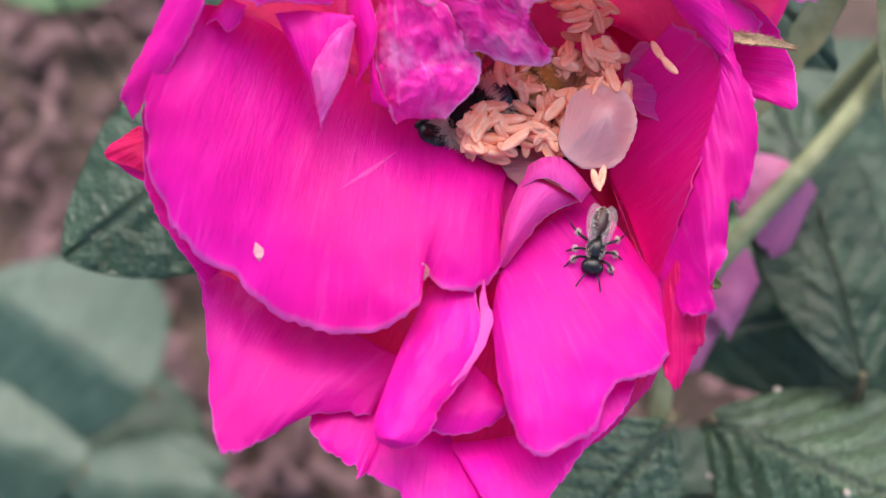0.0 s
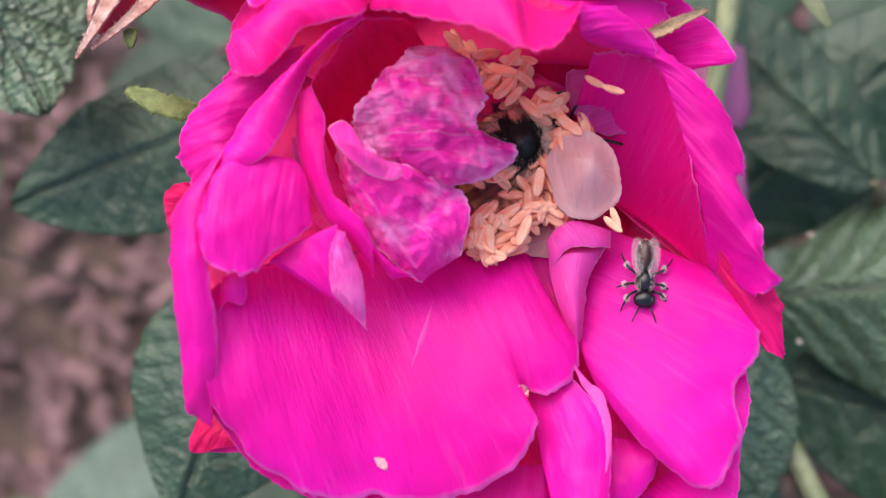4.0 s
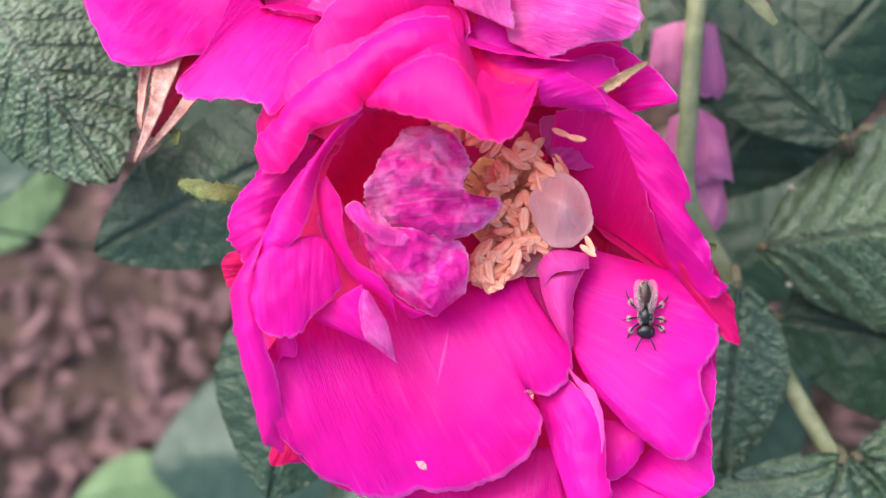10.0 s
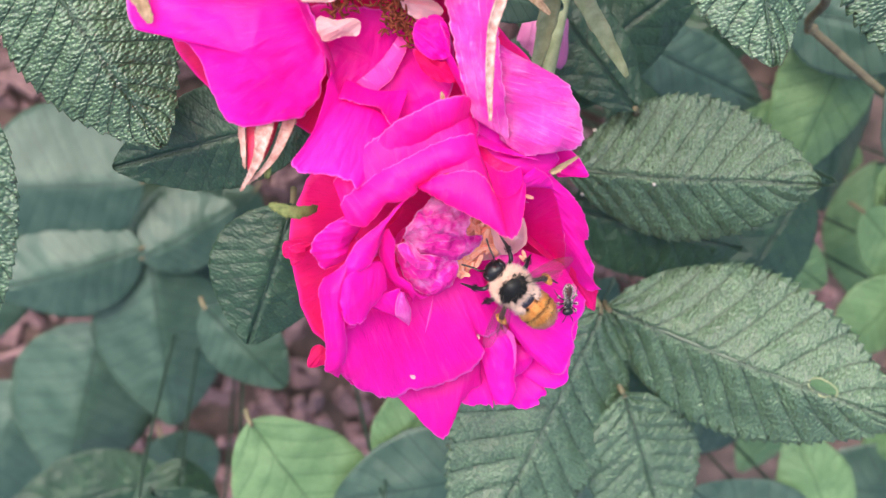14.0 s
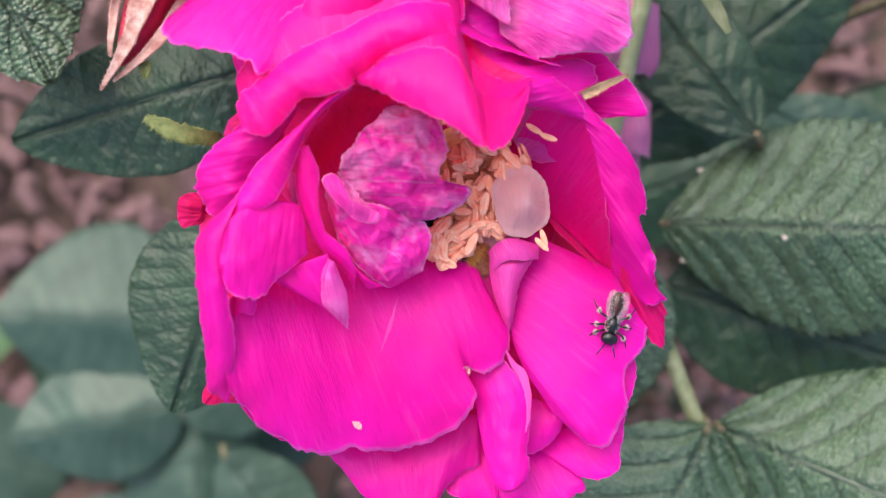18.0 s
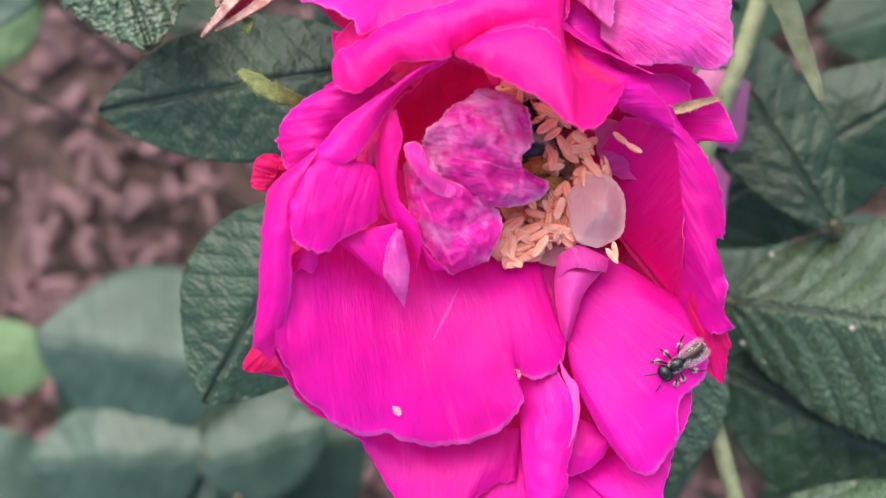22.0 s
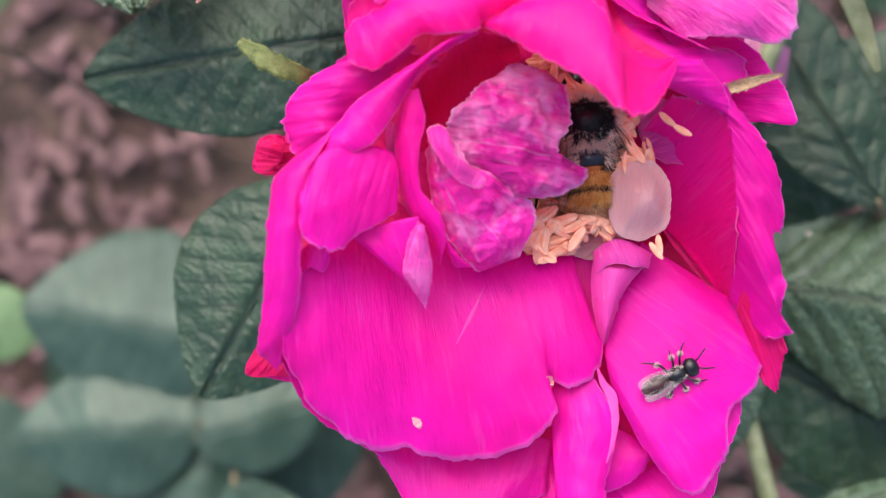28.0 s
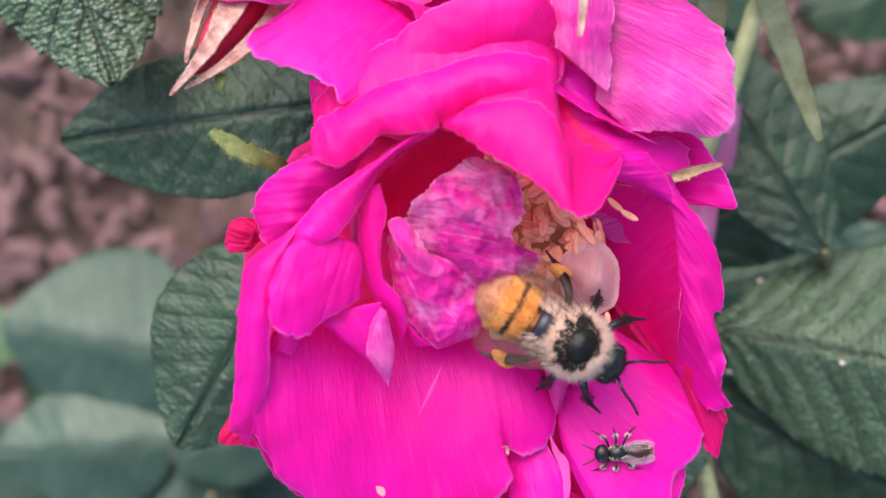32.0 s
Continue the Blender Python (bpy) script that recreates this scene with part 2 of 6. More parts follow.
SOIL = plain("soil", (0.05, 0.035, 0.028), (0.16, 0.10, 0.085), 60, 0.95, 1.0, 0.004)
CHIP = plain("bark_chip", (0.11, 0.060, 0.060), (0.29, 0.165, 0.168), 90, 0.9, 0.8, 0.001, stretch=(1, 5, 1))
STEM = plain("stem", (0.20, 0.23, 0.11), (0.36, 0.38, 0.22), 300, 0.6)
CANE = plain("cane", (0.10, 0.08, 0.05), (0.20, 0.17, 0.10), 250, 0.8)
SEPAL = plain("sepal", (0.29, 0.17, 0.09), (0.49, 0.335, 0.215), 900, 0.8, 1.0, 0.0003)
SEPAL_OCHRE = plain("sepal_ochre", (0.22, 0.17, 0.09), (0.42, 0.33, 0.20), 700, 0.75, 1.0, 0.0003)
SEPAL_GREEN = plain("sepal_green", (0.09, 0.12, 0.03), (0.22, 0.25, 0.085), 700, 0.75, 1.0, 0.0003)
SEPAL_ROSY = plain("sepal_rosy", (0.40, 0.19, 0.16), (0.66, 0.45, 0.39), 800, 0.8, 1.0, 0.0003)
BUDRED = plain("bud_petal", (0.32, 0.006, 0.03), (0.55, 0.012, 0.07), 300, 0.5)
STALKPALE = plain("stalk_pale", (0.40, 0.36, 0.24), (0.58, 0.54, 0.40), 800, 0.8, 1.0, 0.0003)
HIP = plain("hip", (0.24, 0.30, 0.21), (0.36, 0.42, 0.31), 180, 0.5, 0.3)
SCURF = plain("scurf", (0.30, 0.20, 0.11), (0.48, 0.36, 0.22), 500, 0.9)
ANTHER = plain("anther", (0.98, 0.38, 0.23), (1.0, 0.58, 0.42), 1200, 0.65, 0.5, 0.0001)
FILAMENT = plain("filament", (0.75, 0.42, 0.26), (0.85, 0.60, 0.40), 900, 0.6)
DRIED = plain("dried_stamen", (0.11, 0.020, 0.012), (0.34, 0.095, 0.05), 600, 0.9, spec=0.1)
DISC = plain("disc", (0.60, 0.24, 0.10), (0.78, 0.42, 0.22), 900, 0.8, 1.0, 0.0003)
BLACK = plain("bee_black", (0.004, 0.004, 0.005), (0.012, 0.011, 0.012), 900, 0.28, 0.3, 0.0001)
BLACKBLUE = plain("bee_black_sheen", (0.010, 0.011, 0.020), (0.03, 0.03, 0.05), 900, 0.32, 0.3, 0.0001)
TAILHAIR = plain("bee_tail_hair", (0.50, 0.20, 0.11), (0.78, 0.42, 0.28), 900, 0.75)
BLACKMATT = plain("bee_black_hair", (0.003, 0.003, 0.003), (0.010, 0.009, 0.008), 900, 0.7)
TAN = plain("bee_tan_hair", (0.84, 0.54, 0.42), (0.97, 0.76, 0.64), 900, 0.75)
ORANGE = plain("bee_orange_hair", (0.74, 0.27, 0.05), (0.93, 0.50, 0.16), 900, 0.7)
TANSKIN = plain("bee_tan_skin", (0.52, 0.34, 0.26), (0.68, 0.48, 0.38), 900, 0.7)
ORANGESKIN = plain("bee_orange_skin", (0.34, 0.10, 0.02), (0.50, 0.18, 0.04), 900, 0.6)
RUST = plain("small_bee_rust", (0.022, 0.008, 0.009), (0.07, 0.018, 0.018), 900, 0.3)
DUST = plain("pollen_hair", (0.50, 0.40, 0.34), (0.74, 0.64, 0.58), 1500, 0.8)
POLLEN = plain("pollen_load", (0.62, 0.22, 0.04), (0.80, 0.36, 0.10), 1500, 0.8, 1.0)


def wing_material():
    m, t, p = material("wing")
    co = t.nodes.new("ShaderNodeTexCoord")
    n = noise_tex(t, co.outputs["Object"], 260, 3)
    t.links.new(ramp(t, n, (0.35, (0.10, 0.045, 0.03)), (0.7, (0.30, 0.16, 0.11))), p.inputs["Base Color"])
    t.links.new(ramp(t, n, (0.35, (0.18,) * 3), (0.7, (0.07,) * 3)), p.inputs["Alpha"])
    p.inputs["Roughness"].default_value = 0.25
    p.inputs["Specular IOR Level"].default_value = 0.3
    return m


WING = wing_material()
SILVER_WING = plain("small_wing", (0.42, 0.36, 0.36), (0.66, 0.60, 0.60), 900, 0.3)
SILVER_WING.node_tree.nodes["Principled BSDF"].inputs["Alpha"].default_value = 0.2


# ---- building ----
def link_mesh(name, verts, faces, mat, parent=None, label="", smooth=True):
    me = bpy.data.meshes.new(name)
    me.from_pydata([tuple(v) for v in verts], [], faces)
    me.polygons.foreach_set("use_smooth", [smooth] * len(me.polygons))
    me.materials.append(mat)
    ob = new(name, me)
    if parent:
        ob.parent = parent
    return tagged(ob, label)


def part(name, bm, mat, parent, label=""):
    me = bpy.data.meshes.new(name)
    for f in bm.faces:
        f.smooth = True
    bm.to_mesh(me)
    bm.free()
    me.materials.append(mat)
    ob = new(name, me)
    ob.parent = parent
    return tagged(ob, label)


def thing(name, place, label, category, group=""):
    """An Empty at the thing's base; place in millimetres from the blossom's middle."""
    ob = new(name)
    ob.empty_display_size = 0.005
    ob.location = at(place)
    return tagged(ob, label, category, group)


def at(p):
    return Vector((p[0] * MM, p[1] * MM, p[2] * MM + LIFT))


def spline(pts, n, closed=False):
    """n points on a smooth curve through pts."""
    p = np.array(pts, float)
    k = len(p)
    out = []
    spans = k if closed else k - 1
    for s in np.linspace(0, spans, n, endpoint=not closed):
        i = min(int(s), spans - 1)
        f = s - i
        if closed:
            a, b, c, d = (p[(i + j) % k] for j in (-1, 0, 1, 2))
        else:
            a, b, c, d = (p[min(max(i + j, 0), k - 1)] for j in (-1, 0, 1, 2))
        out.append(0.5 * (2 * b + (c - a) * f + (2 * a - 5 * b + 4 * c - d) * f**2 + (3 * b - a - 3 * c + d) * f**3))
    return np.array(out)


def fuzz(x, y, z=0.0, octaves=3):
    return noise.fractal(Vector((x, y, z)), 0.7, 2.1, octaves)


def skin(top, n, rings, thick):
    """Faces and vertices of a sheet given as rings about a middle vertex, with a second side below."""
    m = len(top)
    verts = np.concatenate([top, top - np.array([0, 0, thick])])
    faces = []
    for i in range(n):
        j = (i + 1) % n
        faces.append((0, 1 + i, 1 + j))
        faces.append((m, m + 1 + j, m + 1 + i))
        for r in range(rings - 1):
            a, b = 1 + r * n, 1 + (r + 1) * n
            faces.append((a + i, b + i, b + j, a + j))
            faces.append((m + a + i, m + a + j, m + b + j, m + b + i))
        e = 1 + (rings - 1) * n
        faces.append((e + i, m + e + i, m + e + j, e + j))
    return verts, faces


KINDS = {
    "low": (PINK, ""), "long": (PINK, "narrow pink petal with a white scar"), "right": (PINK, ""), "wall": (ROSY, ""), "front": (PINK, "broad smooth magenta front petal"),
    # back petals use RED: the reddened shade deep between petals, put into colour
    "left": (PINK, ""), "leftred": (RED, "shrivelled red petal edge"), "top": (ROSY, ""), "back": (RED, ""), "leftin": (PINK, ""), "flap": (SILKY, ""),
    "fold": (PINK, ""), "crump": (CRUMPLED, "crumpled lilac-pink inner petal"), "pale": (PALE, "whitish rounded petal-like stamen"),
    "neck": (NECK, "narrow pink petal with a white top"), "paleback": (PALE, "whitish petal base"), "upin": (SILKY, ""),
    "far": (PINK, ""), "mid": (PINK, ""), "rt": (SILKY, "silky creased pink petal"), "toppet": (PINK, ""), "whiteb": (PALE, "whitish petal base"),
    "dry": (WITHERED, ""), "faded": (FADED, ""), "tan": (TANNED, "tan papery petal"), "blush": (BLUSH, "magenta-tinged dry petal tip"),
}
seeds = iter(range(1, 5000))


def petal(flower, kind, z, pts, base=(0, 0), dome=1.0, curl=0.0, gx=0.0, gy=0.0, wr=0.3, ws=7.0, folds=5.0):
    """A petal in millimetres: an outline seen from above, its height, bulge, rolled rim and wrinkles."""
    mat, label = KINDS[kind]
    n, rings = 84, 16
    seed = next(seeds) * 3.7
    rim = spline(pts, n, True)
    c = rim.mean(0)
    size = np.linalg.norm(rim - c, axis=1).mean()
    for i in range(n):
        d = rim[i] - c
        rim[i] += min(1.0, size / 9) * d / (np.linalg.norm(d) + 1e-6) * (0.45 * fuzz(rim[i][0] * 0.55, rim[i][1] * 0.55, seed) + 0.22 * fuzz(rim[i][0] * 2.5, rim[i][1] * 2.5, seed))
    origin = flower.location
    top = []
    for r in range(rings + 1):
        s = (r / rings) ** 0.85
        for i in range(n if r else 1):
            x, y = c + (rim[i] - c) * s
            h = z + gx * (x - c[0]) + gy * (y - c[1]) + 0.8 * dome * (1 - s) ** 2 * (1 + 2 * s) + 0.25 * curl * s**6
            h += wr * 1.3 * fuzz(x / ws, y / ws, seed) + 0.35 * wr * fuzz(x / ws * 3.1, y / ws * 3.1, seed + 9)
            fan = math.atan2(y - base[1], x - base[0])
            far = math.hypot(x - base[0], y - base[1])
            h += wr * (1.0 if folds < 8 else 1.2) * fuzz(fan * folds + seed, far * 0.06, 2, 4) * min(1.0, far / 6)
            h += min(1.0, size / 9) * 0.7 * s**4 * fuzz(x * 0.3, y * 0.3, seed + 5) + min(1.0, size / 9) * 0.35 * s**8 * fuzz(x * 0.9, y * 0.9, seed + 6)
            top.append((x, y, h))
    top = np.array(top)
    verts, faces = skin(top, n, rings, 0.2)
    base = np.array(base)
    way = math.atan2(c[1] - base[1], c[0] - base[0])
    off = verts[:, :2] - base
    ang = np.arctan2(off[:, 1], off[:, 0]) - way
    ang = (ang + math.pi) % (2 * math.pi) - math.pi
    uvs = np.stack([ang + seed, np.linalg.norm(off, axis=1)], 1)
    world_v = verts * MM + np.array([0, 0, LIFT]) - np.array(origin)
    ob = link_mesh("petal", world_v, faces, mat, flower, label)
    me = ob.data
    layer = me.uv_layers.new(name="UVMap")
    idx = np.zeros(len(me.loops), dtype=np.int32)
    me.loops.foreach_get("vertex_index", idx)
    layer.data.foreach_set("uv", uvs[idx].astype(np.float32).ravel())
    rim_of = np.concatenate([[0.0]] + [np.full(n, (r / rings) ** 0.85) for r in range(1, rings + 1)])
    att = me.attributes.new("margin", "FLOAT", "POINT")
    att.data.foreach_set("value", np.tile(rim_of, 2).astype(np.float32))
    TOPS.append(top)
    return ob


TOPS = []

def lobe(flower, kind, inner, outer, bulge=1.0, curl=0.0, wr=0.3, ruffle=0.8, crumple=0.0, n=56, m=22, swap=False, both=False):
    """A petal in millimetres stretched between two edges: its hidden or inner edge and its rim, with bulge, ruffled rim and wrinkles."""
    mat, label = KINDS[kind]
    seed = next(seeds) * 3.7
    a, b = spline(inner, n + 1), spline(outer, n + 1)
    soft, k = b.copy(), max(2, n // 9)
    for i in range(n + 1):
        w = np.exp(-(((np.arange(n + 1) - i) / k) ** 2))
        soft[i] = (b * w[:, None]).sum(0) / w.sum() if 0 < i < n else b[i]
    ease = np.minimum(1, np.minimum(np.arange(n + 1), n - np.arange(n + 1)) / k)[:, None]
    soft = b + (soft - b) * ease
    span = np.linalg.norm(b - a, axis=1).mean()
    wide = max(np.linalg.norm(np.diff(b, axis=0), axis=1).sum(), np.linalg.norm(np.diff(a, axis=0), axis=1).sum())
    size = min(1.0, min(span, wide) / 9)
    out = b - a
    out[:, 2] = 0
    out /= np.linalg.norm(out, axis=1)[:, None] + 1e-6
    top, uvs, margin = [], [], []
    for j in range(m + 1):
        v = j / m
        v = v * v * (3 - 2 * v) * 0.45 + v * 0.55
        for i in range(n + 1):
            u = i / n
            x, y, z = a[i] + (soft[i] - a[i]) * v + (b[i] - soft[i]) * v**4
            rim = max(v, 1 - v) if both else v
            edge = max(0.0, rim - 0.5) * 2
            nick = size * edge**6 * (0.40 * fuzz(u * wide * 0.4, seed, rim > v) + 0.34 * fuzz(u * wide * 1.5, seed, 3))
            turn = 1 if rim == v else -1
            x, y = x + out[i][0] * nick * turn, y + out[i][1] * nick * turn
            z += bulge * 4 * v * (1 - v) * min(1.0, math.sin(math.pi * u) * 1.6 + 0.15) + curl * v**5
            z += wr * (1.2 * fuzz(x / 8, y / 8, seed) + 0.35 * fuzz(x / 2.6, y / 2.6, seed + 9))
            fan = v if swap else u
            far = u * wide if swap else v * span
            z += 0.3 * wr * fuzz(fan * (span if swap else wide) * 0.55 + seed, far * 0.06, 2, 4)
            z += ruffle * size * (0.42 * edge**4 * fuzz(x * 0.34, y * 0.34, seed + 5) + 0.34 * edge**8 * fuzz(x * 1.0, y * 1.0, seed + 6))
            if crumple:
                wx, wy = x + 0.8 * fuzz(x * 0.4, y * 0.4, seed + 2), y + 0.8 * fuzz(x * 0.4, y * 0.4, seed + 3)
                calm = 1 - 0.5 * edge**6
                z += crumple * calm * (1.0 - 2.8 * abs(fuzz(wx * 0.10 + wy * 0.14, wy * 0.13 - wx * 0.11, seed, 1)) - 1.3 * abs(fuzz(wx * 0.42 + wy * 0.2, wy * 0.36, seed + 4, 1)) - 0.42 * abs(fuzz(wx * 1.1, wy * 1.1, seed + 8, 1)))
            top.append((x, y, z))
            uvs.append((fan * (span if swap else wide) / 24 + seed, 4 + far))
            margin.append(rim)
    top, row, k = np.array(top), n + 1, (n + 1) * (m + 1)
    verts = np.concatenate([top, top - np.array([0, 0, 0.16])])
    faces = []
    for j in range(m):
        for i in range(n):
            q = j * row + i
            faces.append((q, q + row, q + row + 1, q + 1))
            faces.append((k + q, k + q + 1, k + q + row + 1, k + q + row))
    ring = [i for i in range(row)] + [j * row + n for j in range(1, m + 1)] + [m * row + i for i in range(n - 1, -1, -1)] + [j * row for j in range(m - 1, 0, -1)]
    for q, w in zip(ring, ring[1:] + ring[:1]):
        faces.append((q, w, k + w, k + q))
    ob = link_mesh("petal", verts * MM + np.array([0, 0, LIFT]) - np.array(flower.location), faces, mat, flower, label)
    me = ob.data
    layer = me.uv_layers.new(name="UVMap")
    idx = np.zeros(len(me.loops), dtype=np.int32)
    me.loops.foreach_get("vertex_index", idx)
    layer.data.foreach_set("uv", np.array(uvs * 2)[idx].astype(np.float32).ravel())
    me.attributes.new("margin", "FLOAT", "POINT").data.foreach_set("value", np.array(margin * 2, dtype=np.float32))
    TOPS.append(top)
    return ob




def surface(x, y):
    """Height of the uppermost petal at a place, in millimetres."""
    best = -14.0
    for top in TOPS:
        d = (top[:, 0] - x) ** 2 + (top[:, 1] - y) ** 2
        i = int(d.argmin())
        if d[i] < 0.8 and top[i, 2] > best:
            best = float(top[i, 2])
    return best


def tube(pts, radii, sides=10, n=None, closed_ends=True):
    """Vertices and faces of a round tube through 3D points (any unit)."""
    p = spline(pts, n or len(pts) * 4)
    r = np.interp(np.linspace(0, 1, len(p)), np.linspace(0, 1, len(radii)), radii)
    verts, faces = [], []
    prev = None
    for i in range(len(p)):
        d = p[min(i + 1, len(p) - 1)] - p[max(i - 1, 0)]
        d = d / (np.linalg.norm(d) + 1e-9)
        u = np.cross(d, (0, 0, 1) if abs(d[2]) < 0.9 else (1, 0, 0)) if prev is None else prev - d * (prev @ d)
        u = u / (np.linalg.norm(u) + 1e-9)
        prev = u
        v = np.cross(d, u)
        for k in range(sides):
            a = 2 * math.pi * k / sides
            verts.append(p[i] + r[i] * (math.cos(a) * u + math.sin(a) * v))
    for i in range(len(p) - 1):
        for k in range(sides):
            a, b = i * sides + k, i * sides + (k + 1) % sides
            faces.append((a, b, b + sides, a + sides))
    if closed_ends:
        faces.append(tuple(range(sides))[::-1])
        faces.append(tuple(range((len(p) - 1) * sides, len(p) * sides)))
    return np.array(verts), faces


def tube_part(name, pts, radii, mat, parent, label="", sides=10, n=None):
    """A tube under a thing; points in millimetres from the blossom's middle."""
    v, f = tube(pts, radii, sides, n)
    return link_mesh(name, v * MM + np.array([0, 0, LIFT]) - np.array(parent.location), f, mat, parent, label)


def sepal(parent, pts, width, mat, label="", name="sepal", cup=0.25, hairs=160, taper=0.0, late=0.8, jag=0.18):
    """A pointed, slightly cupped strip with fine hairs along it; millimetres."""
    n, k = 26, 7
    p = spline(pts, n)
    verts, faces = [], []
    seed = next(seeds)
    prof = [width * ((1 - taper * i / (n - 1)) if taper else math.sin(math.pi * min(1, 0.12 + 0.86 * (i / (n - 1)) ** late)) ** 0.8 * 0.85 + 0.15) for i in range(n)]
    for side in (0, 1):
        for i in range(n):
            d = p[min(i + 1, n - 1)] - p[max(i - 1, 0)]
            u = np.cross(d, (0, 0, 1))
            u = u / (np.linalg.norm(u) + 1e-9)
            for j in range(k):
                f = j / (k - 1) * 2 - 1
                q = p[i] + u * f * prof[i] * 0.5 * (1 + jag * fuzz(i * (0.4 if jag < 0.3 else 1.3), f, seed))
                q = q + np.array([0, 0, cup * prof[i] * (f * f) - side * 0.28 + 0.10 * fuzz(i * 0.7, f * 2, seed + 3)])
                verts.append(q)
    m = n * k
    for i in range(n - 1):
        for j in range(k - 1):
            a = i * k + j
            faces.append((a, a + k, a + k + 1, a + 1))
            faces.append((m + a, m + a + 1, m + a + k + 1, m + a + k))
        for j, flip in ((0, 0), (k - 1, 1)):
            a = i * k + j
            q = (a, m + a, m + a + k, a + k)
            faces.append(q[::-1] if flip else q)
    rnd = random.Random(seed)
    for _ in range(hairs):
        i = rnd.randrange(1, n - 1)
        j = rnd.choice((0, k - 1, rnd.randrange(k)))
        b = np.array(verts[i * k + j])
        tip = b + np.array([rnd.uniform(-1, 1), rnd.uniform(-1, 1), rnd.uniform(0.2, 1)]) * 0.38
        e = len(verts)
        verts += [b + np.array([0.03, 0, 0]), b + np.array([-0.03, 0.03, 0]), tip]
        faces.append((e, e + 1, e + 2))
    return link_mesh(name, np.array(verts) * MM + np.array([0, 0, LIFT]) - np.array(parent.location), faces, mat, parent, label)


LEAF_LABEL = {
    "near": "dark green rugose rose leaf with serrated edge and deep veins",
    "mid": "rose leaf with the bush's shade put into its deep green, fine serrated edge",
    "low": "bluish-green waxy rose leaf lower in the bush",
    "pale": "pale yellow-green young leaf low in the bush",
}


def leaf(kind, base, tip, half, fold=0.2, hole=None, rooted=False, spots_at=()):
    """A serrated, folded leaflet from base to tip (millimetres) with sunken side veins, midrib and stalk."""
    fine = kind in ("near", "mid")
    nu, nv = (150, 40) if fine else (72, 20)
    seed = next(seeds)
    b, t = np.array(base, float), np.array(tip, float)
    axis = t - b
    length = np.linalg.norm(axis)
    a = axis / length
    side = np.cross((0, 0, 1), a)
    side = side / np.linalg.norm(side)
    up = np.cross(a, side)
    ob = thing("rose_leaf", base, LEAF_LABEL[kind], "leaf", "leaves of the rose bush")
    o = np.array(ob.location)
    teeth = max(12, int(length / 2.3))
    verts, uvs, phase = [], [], []
    rnd = random.Random(seed)
    bend = rnd.uniform(0.02, 0.06) * length
    for i in range(nu + 1):
        u = i / nu
        w = half * (math.sin(math.pi * u**0.86) ** 0.72) if 0 < u < 1 else 0.0
        saw = (u * teeth) % 1.0
        for j in range(nv + 1):
            f = j / nv * 2 - 1
            g = abs(f)
            edge = 1 + (0.07 * (saw - 0.5) * g**6 if kind == "near" else 0.02 * (saw - 0.5) * g**6)
            wob = 1 + 0.035 * fuzz(u * 3, math.copysign(1, f), seed)
            x = u * length + (0.015 * length * g**6 * (saw - 0.5) if kind == "near" else 0)
            y = f * w * edge * wob
            ph = (u - 0.24 * g + 0.05 * g * g) * 10.0 + 0.35
            k = abs(ph - round(ph))
            mid = math.exp(-((y / 0.5) ** 2))
            z = -fold * (math.sqrt(y * y + 1.0) - 1.0) - bend * (u - 0.4) ** 2 * 4
            swell = {"near": 0.6, "mid": 0.2, "low": 0.22, "pale": 0.3}[kind] * min(1.2, (length / 48) ** 1.5)
            z += swell * min(1, g * 4) * (0.28 * (0.5 - math.cos(2 * math.pi * ph)) - 0.55 * math.exp(-((k / 0.10) ** 2)) * (1 - g**3))
            z -= 0.7 * mid
            z += 1.0 * fuzz(x * 0.06, y * 0.06, seed) + (0.22 * fuzz(x * 0.5, y * 0.5, seed + 4) if fine else 0)
            z += 0.5 * g**5 * fuzz(u * 12, f, seed + 7)
            verts.append(b + a * x + side * y + up * z)
            uvs.append((x, y))
            phase.append(ph)
    row, m = nv + 1, (nu + 1) * (nv + 1)
    top = np.array(verts)
    verts = np.concatenate([top, top - up * 0.3])
    uvs, phase = np.array(uvs * 2), np.array(phase * 2)
    hx = None
    if hole:
        hx = np.array([hole[0], hole[1]])
    faces = []
    for i in range(nu):
        for j in range(nv):
            q = i * row + j
            if hx is not None:
                d = top[q][:2] - hx
                if (d[0] / 2.9) ** 2 + ((d[1] + 0.25 * d[0]) / 1.7) ** 2 + 0.25 * fuzz(d[0] * 0.6, d[1] * 0.6, 3) < 1:
                    continue
            faces.append((q, q + row, q + row + 1, q + 1))
            faces.append((m + q, m + q + 1, m + q + row + 1, m + q + row))
        for q, flip in ((i * row, 0), (i * row + nv, 1)):
            s = (q, m + q, m + q + row, q + row)
            faces.append(s[::-1] if flip else s)
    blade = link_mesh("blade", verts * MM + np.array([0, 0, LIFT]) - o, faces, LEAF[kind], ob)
    me = blade.data
    layer = me.uv_layers.new(name="UVMap")
    idx = np.zeros(len(me.loops), dtype=np.int32)
    me.loops.foreach_get("vertex_index", idx)
    layer.data.foreach_set("uv", uvs[idx].astype(np.float32).ravel())
    att = me.attributes.new("phase", "FLOAT", "POINT")
    att.data.foreach_set("value", phase.astype(np.float32))
